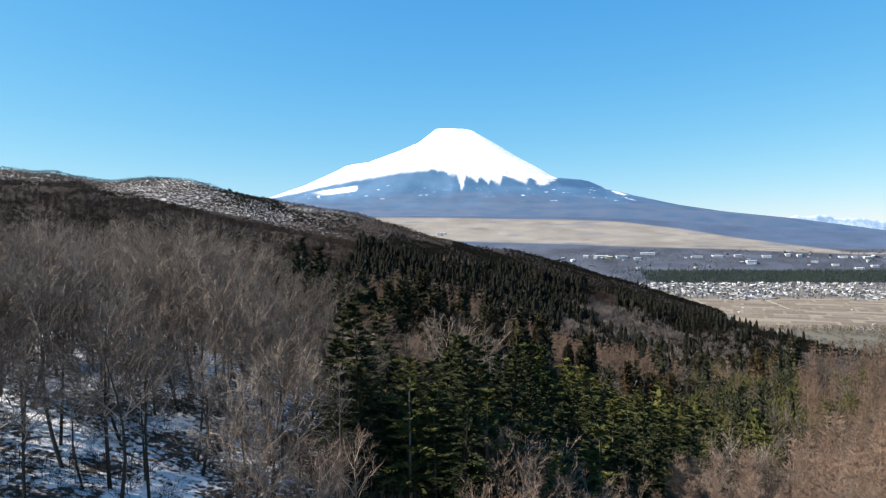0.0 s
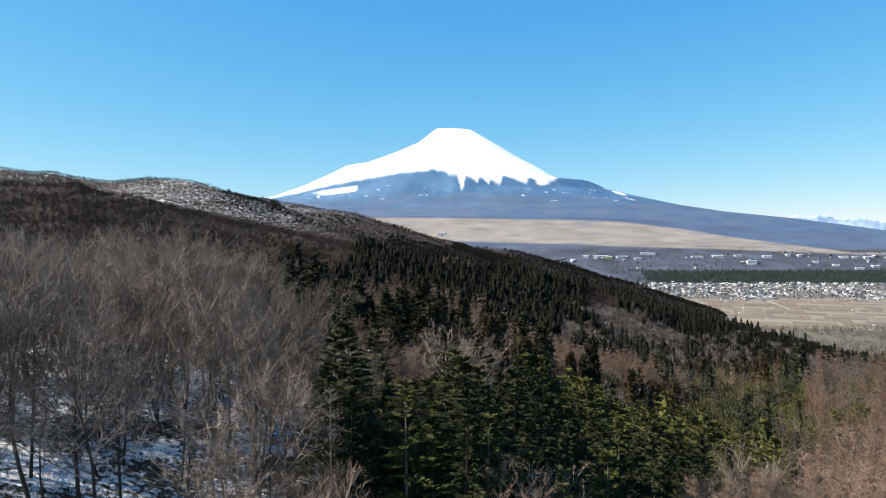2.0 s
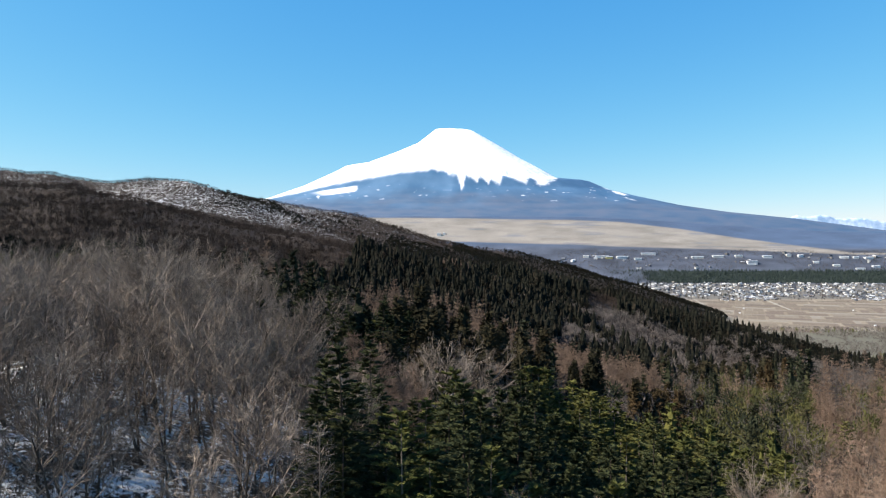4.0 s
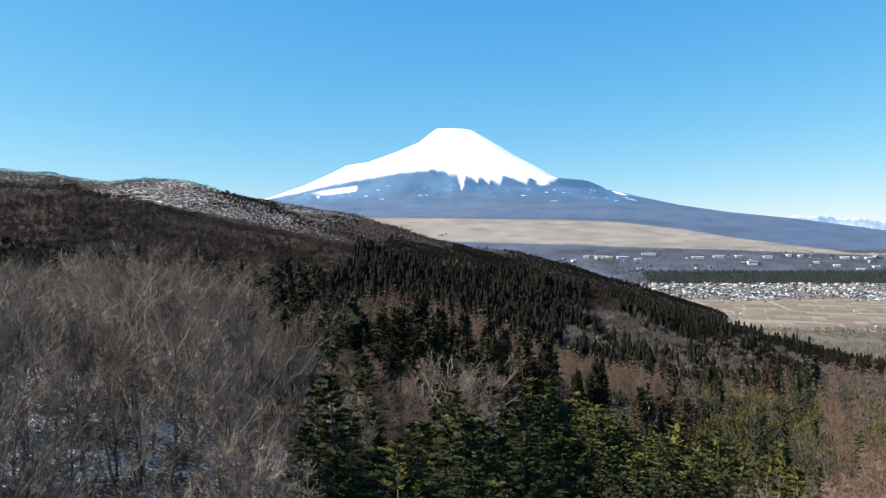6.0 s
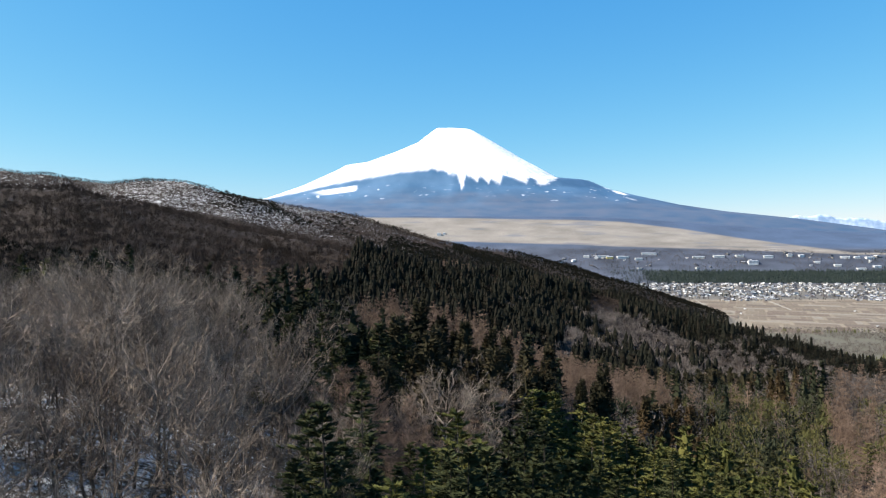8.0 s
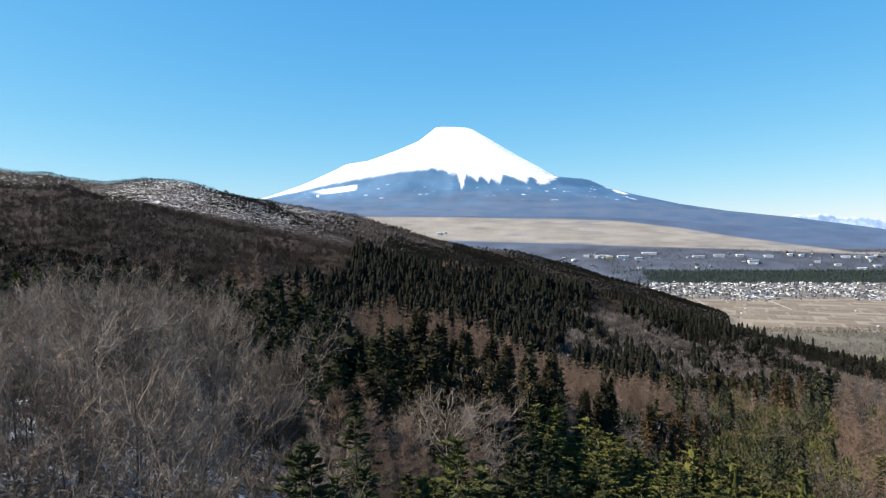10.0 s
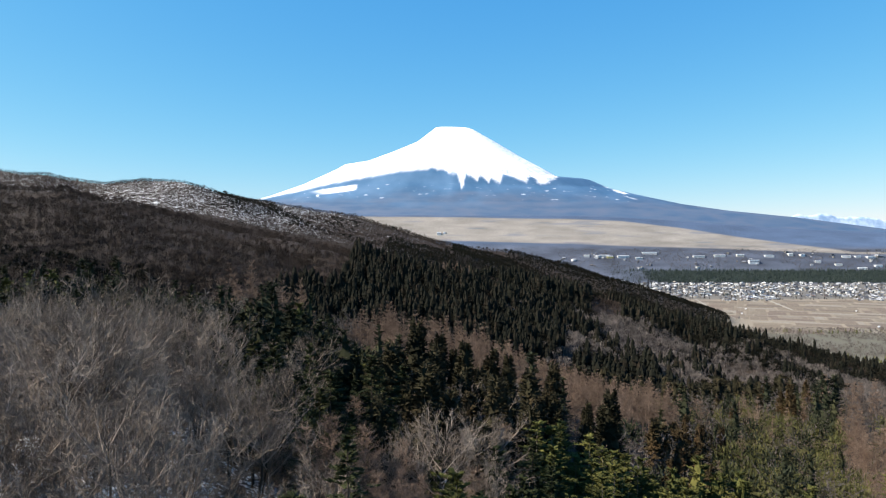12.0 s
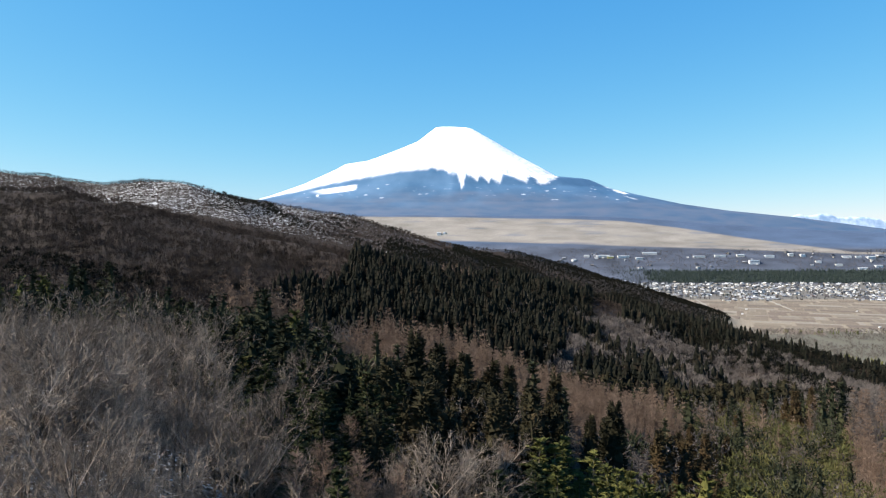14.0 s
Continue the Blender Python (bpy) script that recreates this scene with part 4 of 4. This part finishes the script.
def valley(u, v):
    """Plan coordinates of the field grid: u along the lanes, v across them."""
    return 900 + u * math.cos(TURN) - v * math.sin(TURN), 2200 + u * math.sin(TURN) + v * math.cos(TURN)


# Field parcels, a hand's height above the lanes between them. Blocks between farm lanes are cut into strips of uneven width.
parcel_meshes = {}


def field(u, v, w, d):
    x, y = valley(u, v)
    wob = 60 * float(fbm(np.array([x]), np.array([y]), 300, 2)[0])
    base = float(land_height(np.array([x]), np.array([y]))[0])
    if not (1880 + wob < y < 2840 and 0.29 < x / y < 0.74) or base > 6 or rng.random() < 0.07:
        return
    if (w, d) not in parcel_meshes:
        parcel_meshes[(w, d)] = tri_mesh("field", *box(-w / 2, w / 2, -d / 2, d / 2, -0.5, 0.35))
    ob = part("field", parcel_meshes[(w, d)], STRAW, ground)
    ob.matrix_basis = Matrix.Translation((x, y, base)) @ Matrix.Rotation(TURN, 4, "Z")


for i in range(-7, 11):
    for j in range(-7, 11):
        u0, v0 = i * 134 + (j % 3) * 31, j * 92
        across = rng.random() < 0.45
        room, start = (126 if across else 86), 0
        while room - start > 12:
            step = min(int(rng.choice((18, 24, 30, 42, 60))), room - start)
            if across:
                field(u0 + start + step / 2, v0 + 43, step - 2, 84)
            else:
                field(u0 + 62, v0 + start + step / 2, 122, step - 2)
            start += step


# Gravel lanes across the fields, on low banks.
for (ax, ay), (bx, by) in (((1052, 2860), (972, 2480)), ((1345, 2860), (1240, 2440)), ((1010, 2310), (1500, 2150))):
    long = math.hypot(bx - ax, by - ay)
    ob = part("lane", tri_mesh("lane", *box(-3, 3, 0, long, -0.5, 0.55)), LANE, ground)
    ob.matrix_basis = Matrix.Translation((ax, ay, float(plain(np.array([ax]), np.array([ay]))[0]))) @ Matrix.Rotation(math.atan2(-(bx - ax), by - ay), 4, "Z")

# Village houses.
house_models = []
for w, d, h in ((9.5, 7, 5.4), (8, 6.5, 5.6), (12, 7.5, 4.0), (8.5, 7.5, 5.8), (16, 9, 4.6)):
    root = tagged(new("house"), "small village house with pale walls and gable roof", "house", "village houses")
    part("wall", tri_mesh("wall", *box(-w / 2, w / 2, -d / 2, d / 2, -1, h)), WALL, root)
    part("roof", tri_mesh("roof", *gable(w, d, h, 0.26 * d, 0.6)), ROOF, root)
    part("window", tri_mesh("window", *box(-w * 0.3, w * 0.25, -d / 2 - 0.06, -d / 2 + 0.05, 1.0, 2.3)), GLASS_BAND, root)
    house_models.append(root)
spots = []
while len(spots) < 1150:
    y = rng.uniform(2800, 3235)
    x = y * rng.uniform(0.275, 0.72)
    dense = fbm(np.array([x]), np.array([y]), 140, 2)[0] + 0.32 * (y > 2905) - 0.02 * (x / y < 0.33)
    if dense > 0.06 and land_height(np.array([x]), np.array([y]))[0] < 60:
        spots.append((x, y, float(land_height(np.array([x]), np.array([y]))[0])))
spots.sort(key=lambda p: p[1])
for k, (x, y, z) in enumerate(spots[:290]):
    m = Matrix.Translation((x, y, z)) @ Matrix.Rotation(TURN + rng.integers(0, 2) * 1.5708 + rng.normal() * 0.08, 4, "Z")
    if k < len(house_models):
        house_models[k].matrix_basis = m
    else:
        copy_thing(house_models[k % len(house_models)], m)
rows = np.array(spots[290:])
scatter("village_roofs", [merge([box(-5, 5, -3.5, 3.5, -1, 5.2), gable(10, 7, 5.2, 2.0, 0.5)])], rows, size_of(len(rows), 0.25), WALL, "dense pale village houses with gable roofs", "houses")


# Small sheds out in the fields.
shed = tagged(new("farm_shed"), "small white farm shed among dry fields", "shed", "farm sheds in the fields")
part("wall", tri_mesh("wall", *box(-3, 3, -2.2, 2.2, -0.5, 2.6)), WORKS_WALL, shed)
part("roof", tri_mesh("roof", *gable(6, 4.4, 2.6, 1.1, 0.3)), WORKS_ROOF, shed)
for k, (side, y) in enumerate(((0.434, 2330), (0.44, 2480), (0.632, 1990), (0.60, 2410))):
    m = Matrix.Translation((side * y, y, float(land_height(np.array([side * y]), np.array([y]))[0]) + 0.35)) @ Matrix.Rotation(TURN + 0.4 * k, 4, "Z")
    if k:
        copy_thing(shed, m)
    else:
        shed.matrix_basis = m


# Works, schools and halls on the plain beyond the wood.
def works(x, y, w, d, h, label, wall=None):
    root = tagged(new("works_building"), label, "building", "large buildings on the plain")
    z = float(land_height(np.array([x]), np.array([y]))[0])
    root.matrix_basis = Matrix.Translation((x, y, z)) @ Matrix.Rotation(rng.normal() * 0.06, 4, "Z")
    part("wall", tri_mesh("wall", *box(-w / 2, w / 2, -d / 2, d / 2, -8, h)), wall or WORKS_WALL, root)
    part("roof", tri_mesh("roof", *gable(w, d, h, 1.8, 0.8)), WORKS_ROOF, root)
    if h > 9:
        part("window", tri_mesh("window", *box(-w * 0.46, w * 0.46, -d / 2 - 0.15, -d / 2 + 0.1, h * 0.45, h * 0.6)), GLASS_BAND, root)


LONG, TALL = "long white works hall with a pale roof", "tall white block with a flat pale roof"
for side, y, w, h, label in ((0.452, 3455, 80, 24, TALL), (0.372, 3505, 95, 11, LONG), (0.402, 3512, 90, 10, LONG), (0.432, 3515, 62, 12, LONG), (0.474, 3510, 75, 12, LONG),
                             (0.505, 3520, 38, 14, TALL), (0.522, 3515, 40, 13, TALL), (0.232, 3510, 110, 11, LONG), (0.262, 3505, 95, 12, LONG), (0.285, 3492, 60, 9, LONG),
                             (0.300, 3535, 120, 9, LONG), (0.209, 3512, 45, 9, LONG), (0.586, 3505, 70, 10, LONG), (0.603, 3505, 45, 9, LONG), (0.622, 3500, 70, 12, LONG),
                             (0.545, 3465, 45, 9, LONG), (0.575, 3440, 55, 9, LONG), (0.633, 3430, 60, 10, LONG), (0.61, 3412, 70, 8, LONG), (0.262, 3262, 34, 8, LONG),
                             (-0.006, 3690, 34, 15, TALL), (0.002, 3700, 20, 9, LONG)):
    works(side * y, y, w * 0.62, 20, h * (0.55 if label is TALL else 0.42), label)


works(0.243 * 3502, 3502, 34, 18, 4.6, "low works hall with pale yellow walls", paint("yellow_wall", [(0.60, 0.50, 0.20), (0.56, 0.47, 0.19)]))


# Small scattered houses on the plain.
count = 45
y = rng.uniform(3405, 3545, count)
x = y * np.where(rng.random(count) < 0.7, rng.uniform(0.3, 0.7, count), rng.uniform(0.17, 0.3, count))
hamlet = np.stack([x, y, land_height(x, y)], 1)
scatter("plain_houses", [merge([box(-7, 7, -4, 4, -3, 4.5), gable(14, 8, 4.5, 1.8, 0.6)])], hamlet, size_of(count, 0.3), WALL, "scattered pale houses among woods on the plain", "houses")


# Woods on the flat land.
def flat_wood(name, count, y0, y1, s0, s1, templates, mat, label, size, cut=-1.0, taper=0.0):
    y = rng.uniform(y0, y1, count)
    x = y * rng.uniform(s0, s1, count)
    z = land_height(x, y)
    ok = (z < plain(x, y) + 14) & (fbm(x, y, 180, 3) > cut) & (x / y > s0 + taper * ((y1 - y) / (y1 - y0) + fbm(x, y, 40, 2)))
    place = np.stack([x, y, z], 1)[ok]
    scatter(name, templates, place, size * size_of(len(place), 0.25), mat, label, "trees")


flat_wood("cedar_woodland", 5600, 3240, 3396, 0.268, 0.72, far_cedar, PLANTED, "dark even plantation behind the village", 0.6, taper=0.05)
flat_wood("bare_woodland", 5200, 1480, 1950, 0.40, 0.75, thin_bare, GREY_TWIG, "grey leafless scrub at the edge of the fields", 0.9, -0.14)
flat_wood("cedar_woodland", 900, 1400, 1900, 0.40, 0.75, far_cedar, NEEDLE, "scattered evergreen scrub by the fields", 0.5, 0.04)
flat_wood("cedar_woodland", 700, 2450, 3260, 0.22, 0.305, far_cedar, CEDAR, "dark wood at the foot of the far spur", 0.7, -0.1)
flat_wood("bare_woodland", 900, 2450, 3400, 0.20, 0.31, thin_bare, BROWN_TWIG, "brown wood at the foot of the far spur", 0.8)
flat_wood("bare_woodland", 5200, 3400, 3570, 0.08, 0.74, thin_bare, GREY_TWIG, "brown leafless woods on the plain", 1.0, -0.1)
flat_wood("cedar_woodland", 350, 3255, 3395, 0.245, 0.31, far_cedar, PLANTED, "ragged end of the dark plantation", 0.4, -0.02)
flat_wood("cedar_woodland", 900, 3390, 3575, 0.08, 0.72, far_cedar, PLANTED, "dark woods on the plain", 0.45, 0.09)
flat_wood("cedar_woodland", 800, 2850, 3240, 0.29, 0.70, far_cedar, CEDAR, "dark garden trees among the houses", 0.5)
flat_wood("bare_woodland", 130, 1960, 2830, 0.36, 0.72, thin_bare, GREY_TWIG, "hedgerow trees between the fields", 0.7, 0.1)


# A snowy range far off beyond the volcano's foot.
def range_far():
    x, y = np.meshgrid(np.linspace(2300, 3700, 260), np.linspace(4880, 4990, 24))
    up = np.interp(x, (2300, 2440, 2560, 2640, 2760, 2900, 3050, 3200, 3700), (325, 400, 422, 433, 427, 410, 397, 384, 355))
    z = 180 + (up + 60 * fbm(x, y * 3, 120, 5) - 180) * (1 - np.abs(y - 4935) / 75)
    me = sheet_mesh("mountain_range", x, y, z)
    m, n, l, bsdf = material("hazy_snow_range", 0.8)
    place = n.new("ShaderNodeNewGeometry").outputs["Position"]
    # The range's haze is part of its colour: pale blue with low contrast.
    l.new(ramp(n, l, noise_node(n, l, 0.02, 5, place), [(0.35, (0.28, 0.40, 0.56)), (0.65, (0.58, 0.67, 0.79))]), bsdf.inputs["Base Color"])
    me.materials.append(m)
    tagged(new("mountain_range", me), "pale distant range with snow on its crests", "mountains", kind="structure")


range_far()
